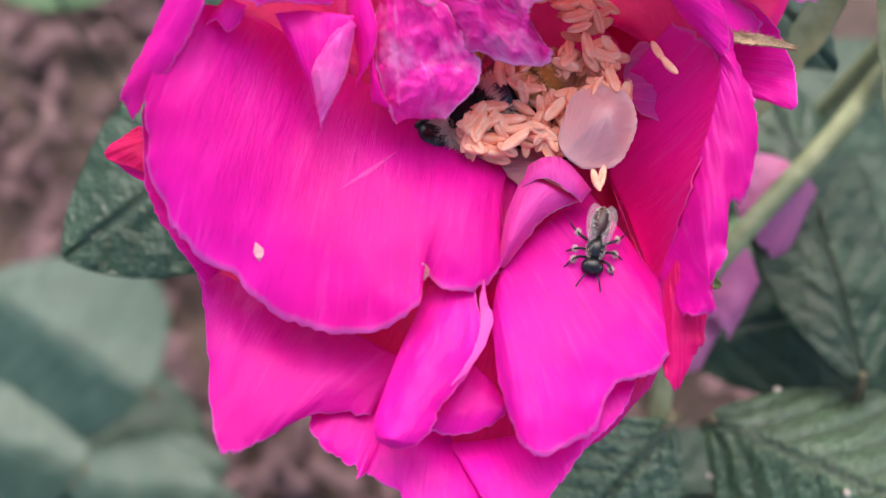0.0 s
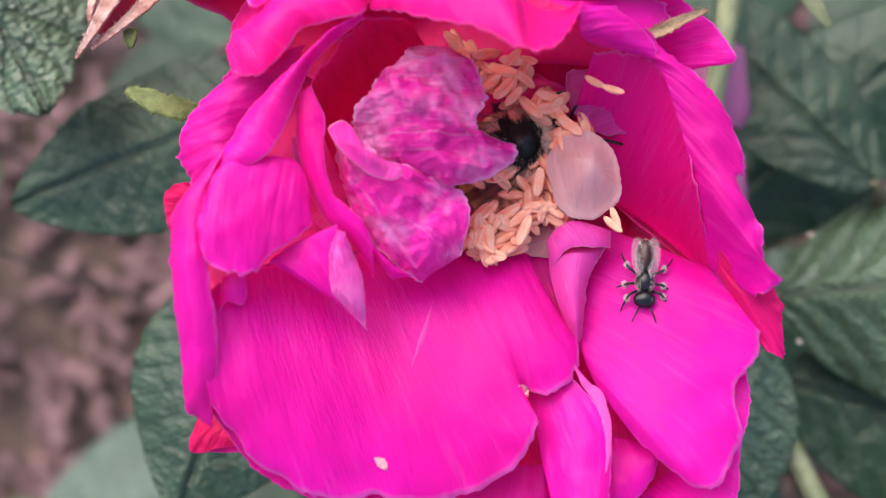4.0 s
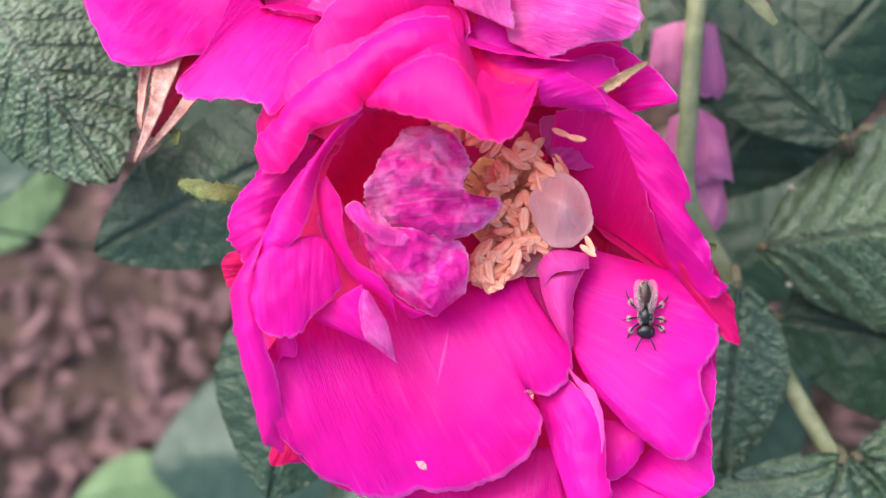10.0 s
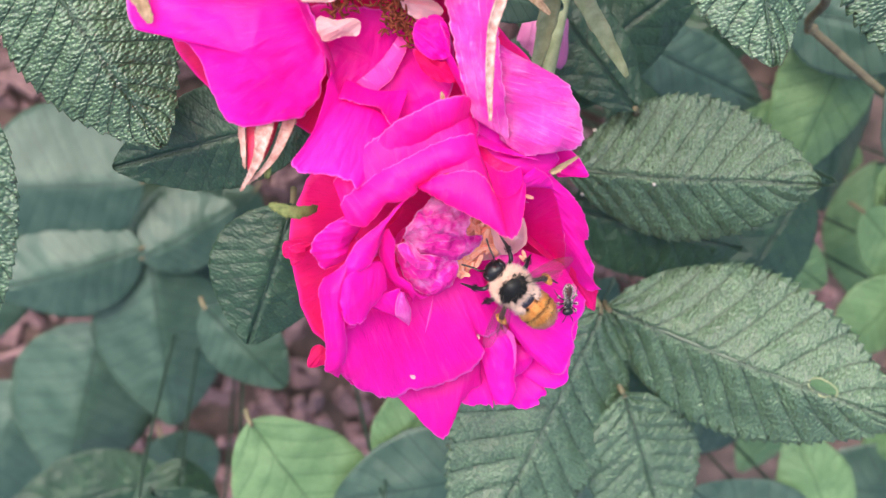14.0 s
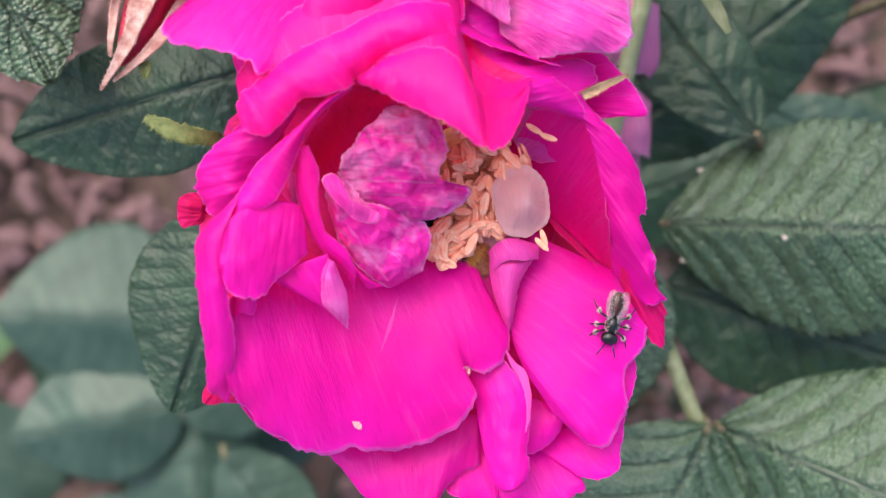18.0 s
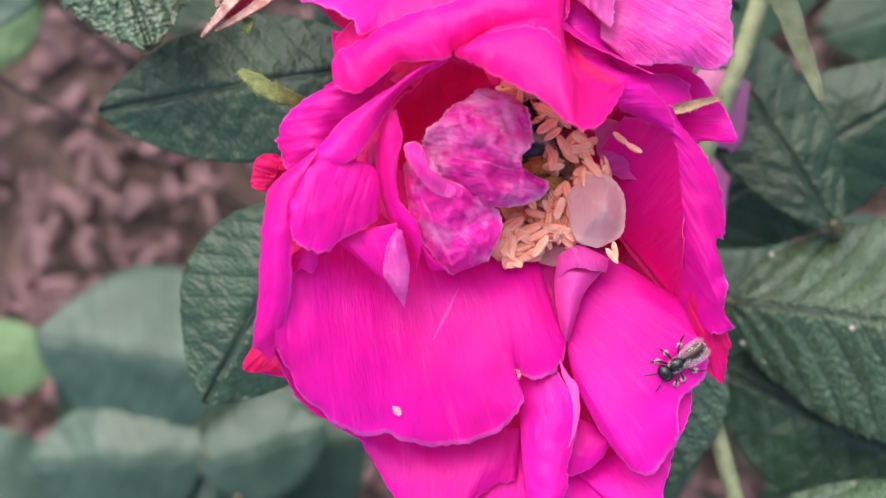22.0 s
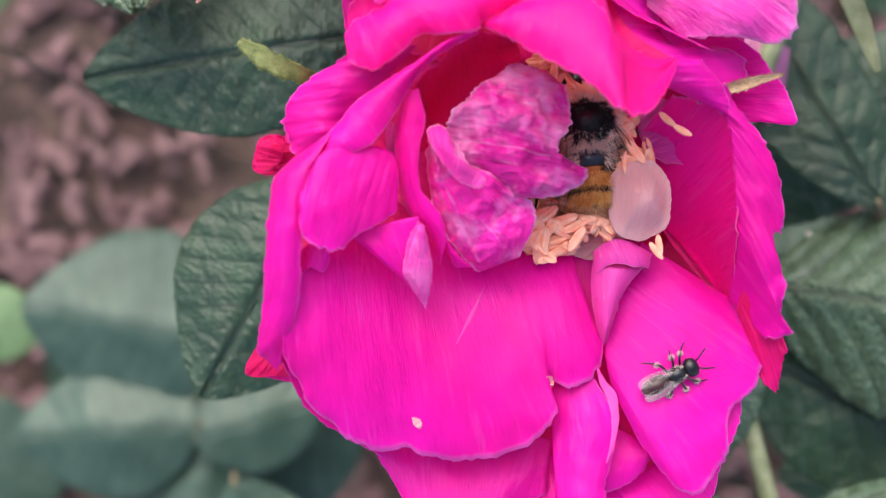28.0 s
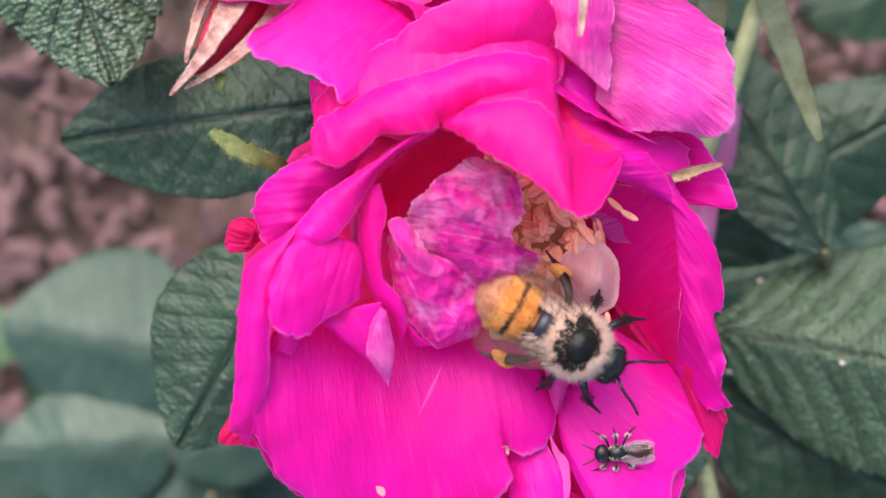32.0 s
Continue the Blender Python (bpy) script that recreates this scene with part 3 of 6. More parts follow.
    if hx is not None:
        ring = []
        for q in range(24):
            w = 2 * math.pi * q / 24
            px = hx + np.array([3.0 * math.cos(w), 1.8 * math.sin(w) - 0.75 * math.cos(w)])
            i = int(((top[:, :2] - px) ** 2).sum(1).argmin())
            ring.append((px[0], px[1], top[i, 2] - 0.1))
        tube_part("hole_rim", ring + ring[:1], (0.16, 0.22, 0.18, 0.24, 0.16), STEM, ob, "pale dry rim of the bite hole", sides=6, n=72)
    for q in spots_at:
        i = int(((top[:, :2] - np.array(q)) ** 2).sum(1).argmin())
        c = top[i]
        disc = [c + np.array([0, 0, 0.22])] + [c + np.array([0.55 * math.cos(w), 0.45 * math.sin(w), 0.08]) for w in np.linspace(0, 2 * math.pi, 10, endpoint=False)]
        v2, f2 = skin(np.array(disc), 10, 1, 0.2)
        link_mesh("speck", v2 * MM + np.array([0, 0, LIFT]) - o, f2, DUST, ob, "whitish speck")
    low = -1.1
    rib_pts = [b + a * (u * length) + up * (low - bend * (u - 0.4) ** 2 * 4) for u in (0, 0.25, 0.5, 0.75, 0.96)]
    tube_part("midrib", rib_pts, (0.7, 0.55, 0.4, 0.25, 0.1), LEAF[kind], ob)
    if rooted:
        tube_part("petiole", [(b[0] * 0.7 - 6, b[1] * 0.7 + 8, -449), (b[0] * 0.8, b[1] * 0.8, (b[2] - 449) * 0.6), b - a * 4 - up * 9, b + a * 1 - up * 1.2], (0.8, 0.7, 0.5, 0.4), LEAF["low"], ob)
    else:
        tube_part("petiole", [b - a * 1.5 - up * 7, b - a * 0.5 - up * 3, b + a * 1 - up * 1.0], (0.75, 0.7, 0.65), CANE, ob)
    return ob


# ---- ground ----
def ground():
    n = 60
    xs = np.concatenate([np.linspace(-40, -0.45, 12), np.linspace(-0.4, 0.4, n), np.linspace(0.45, 40, 12)])
    k = len(xs)
    verts = [(x, y, 0.012 * fuzz(x * 9, y * 9, 2) * (1 if max(abs(x), abs(y)) < 0.5 else 0)) for y in xs for x in xs]
    faces = [(j * k + i, j * k + i + 1, (j + 1) * k + i + 1, (j + 1) * k + i) for j in range(k - 1) for i in range(k - 1)]
    ob = link_mesh("ground", verts, faces, SOIL)
    tagged(ob, "dark soil under a layer of bark mulch", "ground", kind="structure")
    rnd = random.Random(4)
    v, f = [], []
    for _ in range(2600):
        x, y = rnd.uniform(-0.34, 0.34), rnd.uniform(-0.30, 0.30)
        l, w, h = rnd.uniform(0.008, 0.028), rnd.uniform(0.004, 0.011), rnd.uniform(0.002, 0.005)
        m = Matrix.LocRotScale((x, y, 0.006 + rnd.uniform(0, 0.016)), Euler((rnd.uniform(-0.5, 0.5), rnd.uniform(-0.5, 0.5), rnd.uniform(0, 6.3))), (l, w, h))
        e = len(v)
        for c in ((-1, -0.7, -1), (1, -1, -1), (0.8, 1, -1), (-0.9, 0.8, -1), (-0.9, -0.6, 1), (0.9, -0.8, 1), (0.7, 0.9, 1), (-0.8, 0.7, 1)):
            v.append(tuple(m @ (Vector(c) * 0.5)))
        for q in ((0, 3, 2, 1), (4, 5, 6, 7), (0, 1, 5, 4), (1, 2, 6, 5), (2, 3, 7, 6), (3, 0, 4, 7)):
            f.append(tuple(e + i for i in q))
    ob = link_mesh("bark_mulch", v, f, CHIP, smooth=False)
    tagged(ob, "reddish-brown bark mulch scattered over the soil", "mulch", kind="stuff")


ground()

# ---- blossoms ----
rose = thing("rose_blossom", (2, -2, -14), "open magenta rugosa rose with a crumpled lilac centre", "flower", "rose blossoms")
petal(rose, "leftred", -7, [(-33.4, 6.8), (-30.3, 7.0), (-29.9, 5.6), (-31.3, 3.8), (-33.8, 4.1)], dome=0.5, base=(-26.6, 4.2), wr=0.3)
petal(rose, "leftred", -3, [(-32.7, 7.0), (-30.2, 7.4), (-30.5, 4.6), (-32.6, 3.6)], dome=0.4, base=(-26.0, 5.0), wr=0.5)
petal(rose, "leftred", -6, [(-31.2, -17.8), (-30.2, -14.4), (-28.3, -13.7), (-26.5, -17.1), (-28.4, -17.8)], dome=0.5, base=(-25.0, -10.9), wr=0.3)
petal(rose, "back", -9.5, [(-20.0, 14.2), (-11.6, 21.9), (1.1, 20.5), (8.2, 15.6), (12.4, 7.1), (11.0, 0.1), (1.1, -2.0), (-13.0, 0.1), (-21.4, 7.1)], dome=-4, base=(1.1, 8.5), wr=0.3)
petal(rose, "pale", -2.0, [(4.1, 7.5), (5.8, 9.8), (8.5, 10.2), (10.4, 8.2), (10.9, 5.5), (10.2, 3.1), (7.8, 1.8), (5.1, 2.8)], dome=3.8, base=(6.5, 0.1), wr=0.2)
petal(rose, "paleback", -7, [(1.1, 2.8), (4.6, 4.2), (8.0, 0.8), (4.6, -0.6), (1.1, 0.1)], dome=1, base=(6.6, 2.8))
petal(rose, "upin", -4.5, [(6.5, 17.1), (9.9, 17.1), (14.7, 13.7), (13.3, 10.9), (7.9, 11.6)], dome=0.8, base=(3.8, 9.6))
petal(rose, "back", -12, [(-31.9, 8.0), (-26.1, 18.7), (-13.2, 25.9), (1.2, 25.2), (11.9, 20.9), (19.8, 10.1), (23.4, -2.8), (21.2, -17.2), (12.6, -25.8), (1.2, -27.9), (-13.2, -22.9), (-24.7, -18.6), (-31.1, -8.5)], dome=-3, base=(1.2, 8.7), wr=0.4)
petal(rose, "upin", 4, [(-19.2, 8.7), (-18.7, 9.6), (-18.0, 8.6), (-17.8, 6.7), (-18.5, 6.0), (-19.0, 7.1)], dome=0.8, base=(-18.2, 4.7), wr=0.2)
petal(rose, "leftred", -5, [(-33.0, 4.6), (-32.4, 6.2), (-30.3, 7.2), (-28.4, 6.4), (-30.0, 5.0), (-31.9, 4.0)], dome=0.6, base=(-26.7, 6.7), wr=0.5)
petal(rose, "left", -7, [(-30.2, -17.7), (-27.1, -18.1), (-24.3, -17.5), (-26.0, -14.7), (-28.8, -15.8)], dome=0.4, base=(-22.5, -6.5))
petal(rose, "neck", 8, [(-15.0, 8.6), (-13.9, 9.4), (-12.9, 8.6), (-12.3, 6.5), (-10.0, 5.6), (-8.9, 4.9), (-9.4, 3.9), (-11.6, 4.5), (-13.8, 6.6)], dome=1, base=(-11.6, 0.1), wr=0.35)
petal(rose, "left", -8, [(-27.1, 24.4), (-26.6, 24.7), (-22.4, 23.8), (-20.9, 22.2), (-24.3, 20.4), (-26.1, 20.7)], dome=0.6, base=(-16.8, 19.7), wr=0.4)
lobe(rose, "low", [(-17, -22.2, -7), (-6.8, -20.6, -8), (2.4, -20.3, -8)], [(-17.4, -23, -6), (-13.6, -27.1, -5), (-10.7, -30.7, -4.5), (-8, -34.2, -4), (-6, -35.5, -4), (-4.7, -33.9, -4.5), (-3.6, -32.2, -5), (-1.9, -29, -6), (2.5, -26, -7)], bulge=1)
lobe(rose, "low", [(-1, -22.8, -9.5), (4.2, -22.3, -9.5)], [(-2.3, -28.7, -7.5), (-0.5, -30.2, -7), (1.9, -30.9, -7), (3.9, -31, -6.5), (4.5, -31.6, -6.5), (4.9, -30.2, -7), (5.7, -27.6, -8)], bulge=0.6)
lobe(rose, "low", [(4, -25.8, -8.5), (7.3, -23.7, -8.5), (10.7, -24.5, -8.5), (14.2, -26.7, -7.5)], [(4.9, -30.7, -6.5), (8, -30.7, -5.5), (9.3, -31.5, -5), (11.4, -31.8, -5), (13.4, -31.1, -5), (13.7, -30.1, -5.5), (15.3, -29.2, -5.5), (14.6, -27.5, -6.5)], bulge=0.8)
lobe(rose, "low", [(9.6, -24.6, -8.5), (13.3, -22, -8.5), (15.8, -19, -8.5), (16.5, -13.2, -8.5), (18, -9.6, -8.5)], [(14.2, -27.5, -5.5), (16.6, -27.8, -4.5), (19, -26.9, -4.5), (19.5, -23.9, -4.5), (19.9, -21.2, -4.5), (20.7, -17.8, -4.5), (21.5, -14.5, -4.5), (20.9, -11, -5.5)], bulge=1)
lobe(rose, "low", [(7.6, -17.7, -6.5), (10.2, -18.4, -6), (12.6, -19.5, -6)], [(7.5, -24.9, -5.5), (10.2, -24, -5), (12.1, -21.9, -5), (12.9, -19.9, -5.5)], bulge=0.8)
lobe(rose, "long", [(1.3, -13.9, -5), (2.4, -21.8, -3.5), (3.7, -27.2, -2), (5, -28.4, -1.6)], [(5.1, -12.5, -3.2), (8.3, -17.3, -2.4), (7.9, -23.1, -1.8), (7.8, -26.7, -1.4), (6.1, -28.3, -1.4)], bulge=1.3, swap=True)
lobe(rose, "low", [(-25.4, -9.7, 0), (-20.6, -18.1, -3), (-14.9, -21.2, -4)], [(-26.9, -14.4, 2.5), (-25.1, -17.6, 1), (-22.9, -20.5, -0.5), (-19.5, -22.4, -1.5), (-15.3, -24, -3)], bulge=0.5)
lobe(rose, "front", [(-26.6, -5.9, 7.5), (-23.6, -2.2, 2.5), (-16.6, -0.3, -3.5), (-8.8, 1.1, -6.5), (-2, 1.5, -7.5), (2, -0.4, -6.8)], [(-25.8, -14.4, 6), (-24.1, -17.1, 4.2), (-22.1, -19.9, 3), (-18.8, -21.9, 1.8), (-15.6, -23, 0.6), (-12.9, -22.3, -1), (-9.9, -23.4, -2), (-6.1, -23.2, -2.4), (-2.3, -22, -2.4), (0.4, -19.9, -2), (1.8, -16.5, -1.4), (0.8, -14, -2.4), (3.1, -14, -2), (5.2, -12.6, -2.4), (6, -9.2, -4), (3.2, -4.9, -5.4)], bulge=2.6, wr=0.3, n=96)
lobe(rose, "front", [(-2.6, 1.5, -8.4), (4.8, 2.9, -8.8), (10.8, 2, -8.6)], [(1.8, -7, -6.4), (6.1, -9.4, -5.8), (9.8, -5.8, -6.6)], bulge=0.2)
lobe(rose, "right", [(8.8, 2.2, -6.6), (7.3, -3.5, -5.6), (6.2, -9.1, -4.8), (7.7, -14.1, -4)], [(19, -2.5, -6), (22.1, -6.8, -3.4), (22.3, -11.1, -3), (19.7, -14.1, -2.2), (19.6, -18.8, -1.6), (16.6, -23, -0.4), (13.7, -21.6, -1.2), (10.7, -18.6, -2.2)], bulge=1.6, n=72)
lobe(rose, "neck", [(3.8, -0.2, -4), (3.8, -2.8, -3.8), (4.5, -6, -3.8), (5.8, -9.5, -4.2)], [(9.4, -0.3, -3.8), (7.9, -2.4, -3.4), (7, -5, -3.6), (6.3, -9.3, -4.2)], bulge=1.7, swap=True, wr=0.2)
lobe(rose, "neck", [(3.6, 0.1, -3.4), (4.6, 1.2, -2.6), (6.4, 1.8, -2.4), (9.7, 0.8, -3.2)], [(4.1, -2.2, -3), (5.7, -0.9, -1.7), (7.9, -0.9, -1.8), (9.5, -0.8, -3)], bulge=0.5, wr=0.15, n=36, m=14)
lobe(rose, "wall", [(6.3, 11.8, -8), (10.3, 5.4, -8.5), (13.8, 2.4, -8.5), (19.4, -3.5, -7)], [(8.7, 16.6, 2.2), (13.9, 15.5, 2.4), (15.9, 10.8, 1.8), (17.1, 4, 0.8), (19, -2.9, -4.5)], bulge=-1.6, n=72)
lobe(rose, "right", [(8.4, 17.5, 3.4), (13.5, 15.7, 2.8), (15.5, 11.3, 2), (16.8, 5.2, 1), (18.7, -2.8, -4.6)], [(13.5, 18.4, 2.6), (17.6, 14, 2.4), (20, 10.6, 2.4), (21.6, 5.7, 2), (20.8, 3.6, 1.5), (22.4, -0.5, 1.5), (22.5, -4.1, 1.4), (23.7, -5.4, 2), (21.9, -6.4, -1)], bulge=0.9, wr=0.5, n=90, ruffle=1.4)
lobe(rose, "leftred", [(19.7, 3, 0.8), (19.2, -0.8, -1.2), (19.3, -3.8, -3.4)], [(23, -2.6, -0.8), (24.2, -6.6, -2), (24.6, -9.8, -3), (24.2, -11.6, -3.2), (22.9, -10.8, -3.6)], bulge=0.8, wr=0.6, ruffle=1.5)
lobe(rose, "wall", [(10.1, 5.8, -9.5), (14.8, 1.2, -9.5), (20.2, -4.3, -9)], [(11.9, 2.6, -6), (15.1, -0.4, -5.8), (18.7, -3.6, -5.4), (22.4, -6.9, -4.4)], bulge=-0.4, both=True)
lobe(rose, "left", [(-27.8, 4.1, 6.5), (-29, 1.5, 7.5), (-28.6, -4.3, 8), (-28.4, -10.3, 6), (-28.7, -14.4, 3.8), (-27.7, -15.3, 3.4)], [(-23.9, 6.9, 9.5), (-25.3, 2.5, 10.2), (-25.4, -1.7, 10), (-24.8, -6.3, 9), (-25, -11.1, 7.2), (-26.3, -16.2, 4)], bulge=1.2, swap=True, both=True, n=72)
lobe(rose, "leftin", [(-25.9, 3, 9.6), (-23.8, 5.3, 10), (-20.4, 6.4, 8.6), (-17.9, 6.1, 7.2), (-17.1, 4.2, 6.6)], [(-25.6, -0.4, 11.2), (-25, -2.8, 10.8), (-23.4, -4, 10.2), (-21.6, -3.8, 9), (-20.4, -2.4, 8), (-18.3, -0.7, 7), (-16.9, 0.9, 6.2)], bulge=0.5, wr=0.35)
lobe(rose, "leftin", [(-24.6, -3.7, 7), (-22.7, -3.4, 6.8)], [(-25.2, -6.7, 6), (-24.3, -5.8, 6.6), (-23.1, -6, 6), (-22.6, -4.7, 6.2)], bulge=0.3)
lobe(rose, "leftin", [(-20.9, -2.2, 5.4), (-18.4, -0.7, 5.8), (-14.7, 0.6, 6.2)], [(-15.7, -5.5, 3.4), (-14.3, -6.7, 2.9), (-12.8, -8.1, 2.2)], bulge=0.7)
lobe(rose, "flap", [(-15.5, -5.2, 4.6), (-15.5, -2.3, 5.8), (-14.7, 0.1, 6.4)], [(-12.9, -8.1, 2.6), (-12.7, -4.4, 5), (-14, -0.2, 6.6)], bulge=0.8, swap=True, both=True)
lobe(rose, "fold", [(-17.7, 11.9, 8.4), (-18, 8.4, 7), (-17.3, 4.3, 5.6), (-15.6, 0.8, 4.6), (-13.3, -1.3, 4), (-12, -3.7, 3)], [(-16.4, 12.4, 8.8), (-15.4, 9.8, 8.2), (-15.5, 6.1, 7.8), (-14.8, 3.2, 7.2), (-12.7, 1.1, 6.2), (-11.7, -1.2, 5)], bulge=0.8, swap=True, both=True)
lobe(rose, "fold", [(-12.3, -0.4, 4), (-10.5, -2.3, 3), (-8.8, -3.4, 1.5)], [(-15.2, 2.8, 5.5), (-12, -1.6, 3.6), (-10.5, -3.7, 2)], bulge=0.5, both=True)
lobe(rose, "leftin", [(-27.8, 3.8, 7), (-24.2, 7.1, 8.6), (-22.2, 10.2, 9), (-19.4, 12.6, 9.6), (-16.7, 14.8, 10), (-14.3, 17.1, 10), (-11.7, 18.8, 9.4)], [(-24.9, 4.4, 9.4), (-21.4, 5.5, 9.6), (-19.3, 7.4, 9.6), (-17.5, 11.4, 9.2), (-16.5, 13.7, 9), (-14.4, 16.2, 9), (-11.5, 18.4, 9)], bulge=1, both=True, n=84, wr=0.35)
lobe(rose, "left", [(-23.6, 6.4, 5), (-22.5, 9.7, 5.4), (-19.8, 13.3, 6.4), (-17.1, 16.9, 7.4)], [(-27.3, 4.8, 4), (-28.9, 6.8, 4.2), (-29.6, 8.6, 4.4), (-28.8, 10.8, 5), (-26.4, 13, 6.2), (-23.8, 14.8, 7.6)], bulge=1.4, wr=0.5, ruffle=1.2)
lobe(rose, "back", [(-26.6, 5.4, 3), (-22.5, 8.3, 3.4), (-19.4, 13.3, 4)], [(-25.1, 11, 6.4), (-22.9, 13.4, 7), (-19.3, 15, 7.6)], bulge=-0.8, both=True)
lobe(rose, "top", [(-19.3, 19, 5.6), (-15.5, 21.4, 6.6), (-10.6, 24.4, 7), (-6.2, 26.8, 7), (-1.4, 28, 4.6)], [(-20.3, 21, 5), (-18.5, 24.1, 6), (-16.7, 28, 7), (-14.6, 30.1, 8), (-11.7, 31.8, 9), (-7.8, 33.4, 9), (-2.6, 34.1, 8), (-0.4, 32.4, 4.4)], bulge=1.4, n=72)
lobe(rose, "top", [(-23.3, 14.1, 8.6), (-20.2, 13.5, 9.8), (-17, 17, 10.2), (-14.6, 17.4, 10.6), (-11.5, 18.7, 9.8), (-10.9, 19.6, 9.4), (-7.3, 21.7, 10.4), (-2.7, 22.9, 10.6), (0.1, 22.5, 9)], [(-24.2, 16.8, 7.4), (-23.2, 18.5, 7.8), (-20.8, 19.9, 8.2), (-19, 21.6, 8.8), (-15.5, 23.3, 9.2), (-12, 24.7, 9.4), (-8.6, 26.5, 9.8), (-4.4, 27.5, 9.4), (-0.8, 27.3, 7.6)], bulge=1.7, n=96, wr=0.35, both=True)
lobe(rose, "top", [(-11.1, 19.6, 9), (-7.9, 21.4, 11), (-3.9, 22.3, 12.6), (-1.2, 21.7, 13), (0.2, 20, 13.6), (1.5, 16.9, 14.6)], [(-11, 19.2, 9.4), (-8.6, 17.8, 11.4), (-5.5, 16, 13.4), (-2.5, 14.5, 15), (0.2, 12.8, 16.4), (2, 11.4, 17.4)], bulge=1.1, both=True, n=72, wr=0.25)
lobe(rose, "top", [(1.2, 18, 13.6), (3.3, 16.9, 12), (5.6, 17.2, 10.6), (7.3, 18.6, 9.4)], [(1.5, 11.8, 17), (3.2, 11.2, 17), (4.9, 12.5, 15.4), (6.5, 15.4, 12.6), (7.4, 18.2, 9.8)], bulge=-0.9, wr=0.2)
lobe(rose, "top", [(-23.3, 14.7, 7.2), (-20.4, 14.3, 8.4), (-17.2, 17.7, 8.8), (-14.8, 18.2, 9.2), (-11.6, 19.4, 8.4), (-7.4, 22.4, 9), (-2.7, 23.7, 9), (0.1, 23.4, 7.4)], [(-24.8, 20, 4), (-22, 23.6, 5.4), (-17.5, 27.7, 6.4), (-11, 31.1, 6.6), (-4.1, 31.8, 5.6), (0.3, 29.5, 2.6)], bulge=1.4, n=72)
lobe(rose, "top", [(-11.1, 19.5, 8.6), (-7.9, 21.3, 10.6), (-3.9, 22.1, 12.2), (-0.5, 21.2, 12.8), (1.4, 17.6, 13.8)], [(-11.7, 22.1, 6.5), (-8.4, 25.7, 6.5), (-4.2, 27.7, 6), (-0.6, 26.6, 5), (1.3, 21.4, 5)], bulge=0.8, wr=0.2)
lobe(rose, "top", [(1.2, 17.9, 13.4), (3.4, 16.8, 11.8), (5.6, 17.1, 10.4), (7.2, 18.4, 9.2)], [(1.4, 22, 5), (3.8, 19.8, 5), (6.1, 19.4, 4.5), (8.3, 19.9, 4)], bulge=0.5, wr=0.2)
lobe(rose, "right", [(9.8, 25.8, -6), (13.9, 19.2, -5), (16.7, 16.1, -3)], [(11.6, 26.4, -5), (14.6, 24.7, -2), (17.3, 22.8, -1), (19.7, 20.2, 0), (21, 18.3, 0), (22, 15.9, 0), (19.4, 15.8, -1), (16.9, 15.8, -2)], bulge=0.8)
lobe(rose, "right", [(1.4, 23.4, 2.4), (6.6, 19.6, 3.4), (13.6, 15.4, 2.6)], [(3.9, 25, 1), (8.5, 21.9, 1), (10.6, 20.5, 1.4), (12.6, 22.4, 0.8), (14.9, 22, 0.8), (16, 20.7, 0.8), (15.7, 19, 1.2), (14, 17.4, 1.8), (14.7, 15.2, 2.4)], bulge=0.7, wr=0.4, ruffle=1.2)
lobe(rose, "right", [(0.7, 27.4, 1), (1.8, 23.7, 1.6), (5.3, 21.5, 1.6), (10.4, 20.4, 0.8)], [(2.4, 31.1, -1.4), (5.8, 26.8, -0.4), (9.5, 26.5, -0.6), (10.7, 24.6, -0.4), (10.5, 23, 0)], bulge=-0.6)
lobe(rose, "right", [(0.2, 27.7, 2), (1.4, 24.3, 2.6), (3.8, 22, 2.6)], [(2.4, 28.3, 2), (5.3, 26.3, 1.6), (6.5, 24, 1.6), (5.3, 21.9, 2)], bulge=0.6, both=True)
lobe(rose, "back", [(0, 25.4, 4), (1.9, 20.2, 4.6), (5.4, 18.3, 4.6)], [(1.2, 25, 3), (3.9, 21.8, 3.4), (8, 19.8, 4)], bulge=-0.5)
lobe(rose, "right", [(7.3, 18.9, 7.6), (7.3, 16.6, 6.4), (8.9, 16.5, 4)], [(10.3, 19.8, 4.4), (13, 18.1, 4.2), (14.6, 15, 3.2)], bulge=0.7, wr=0.6, ruffle=1.3)
lobe(rose, "back", [(-16.2, 8, -4), (-12.8, 10, -5), (-10.1, 15.2, -5), (-6.6, 19.6, -4)], [(-17.1, 12.7, 6.4), (-15.6, 14.9, 7.4), (-11.8, 18.8, 7.6), (-7.8, 18.6, 7.6)], bulge=-1.5)
lobe(rose, "fold", [(-14.5, 4.7, -1), (-13.4, 8.2, -1), (-10.1, 10.8, 0)], [(-14.8, 6.5, 4), (-12.3, 11, 5), (-10, 14.3, 5.2), (-7.4, 16.1, 5)], bulge=0.9, wr=0.4)
lobe(rose, "crump", [(-14.9, 8.4, 5), (-14.4, 4.3, 4.4), (-12.2, -0.3, 3), (-9.6, -3, 1.6), (-7.9, -3.7, 0.6)], [(-12.7, 8.9, 5.6), (-10.7, 6.5, 5.6), (-6.2, 5, 4.8), (-3.3, 2.5, 3), (-4.4, -1.8, 1)], bulge=1.2, swap=True, both=True, n=80, m=44, crumple=0.95)
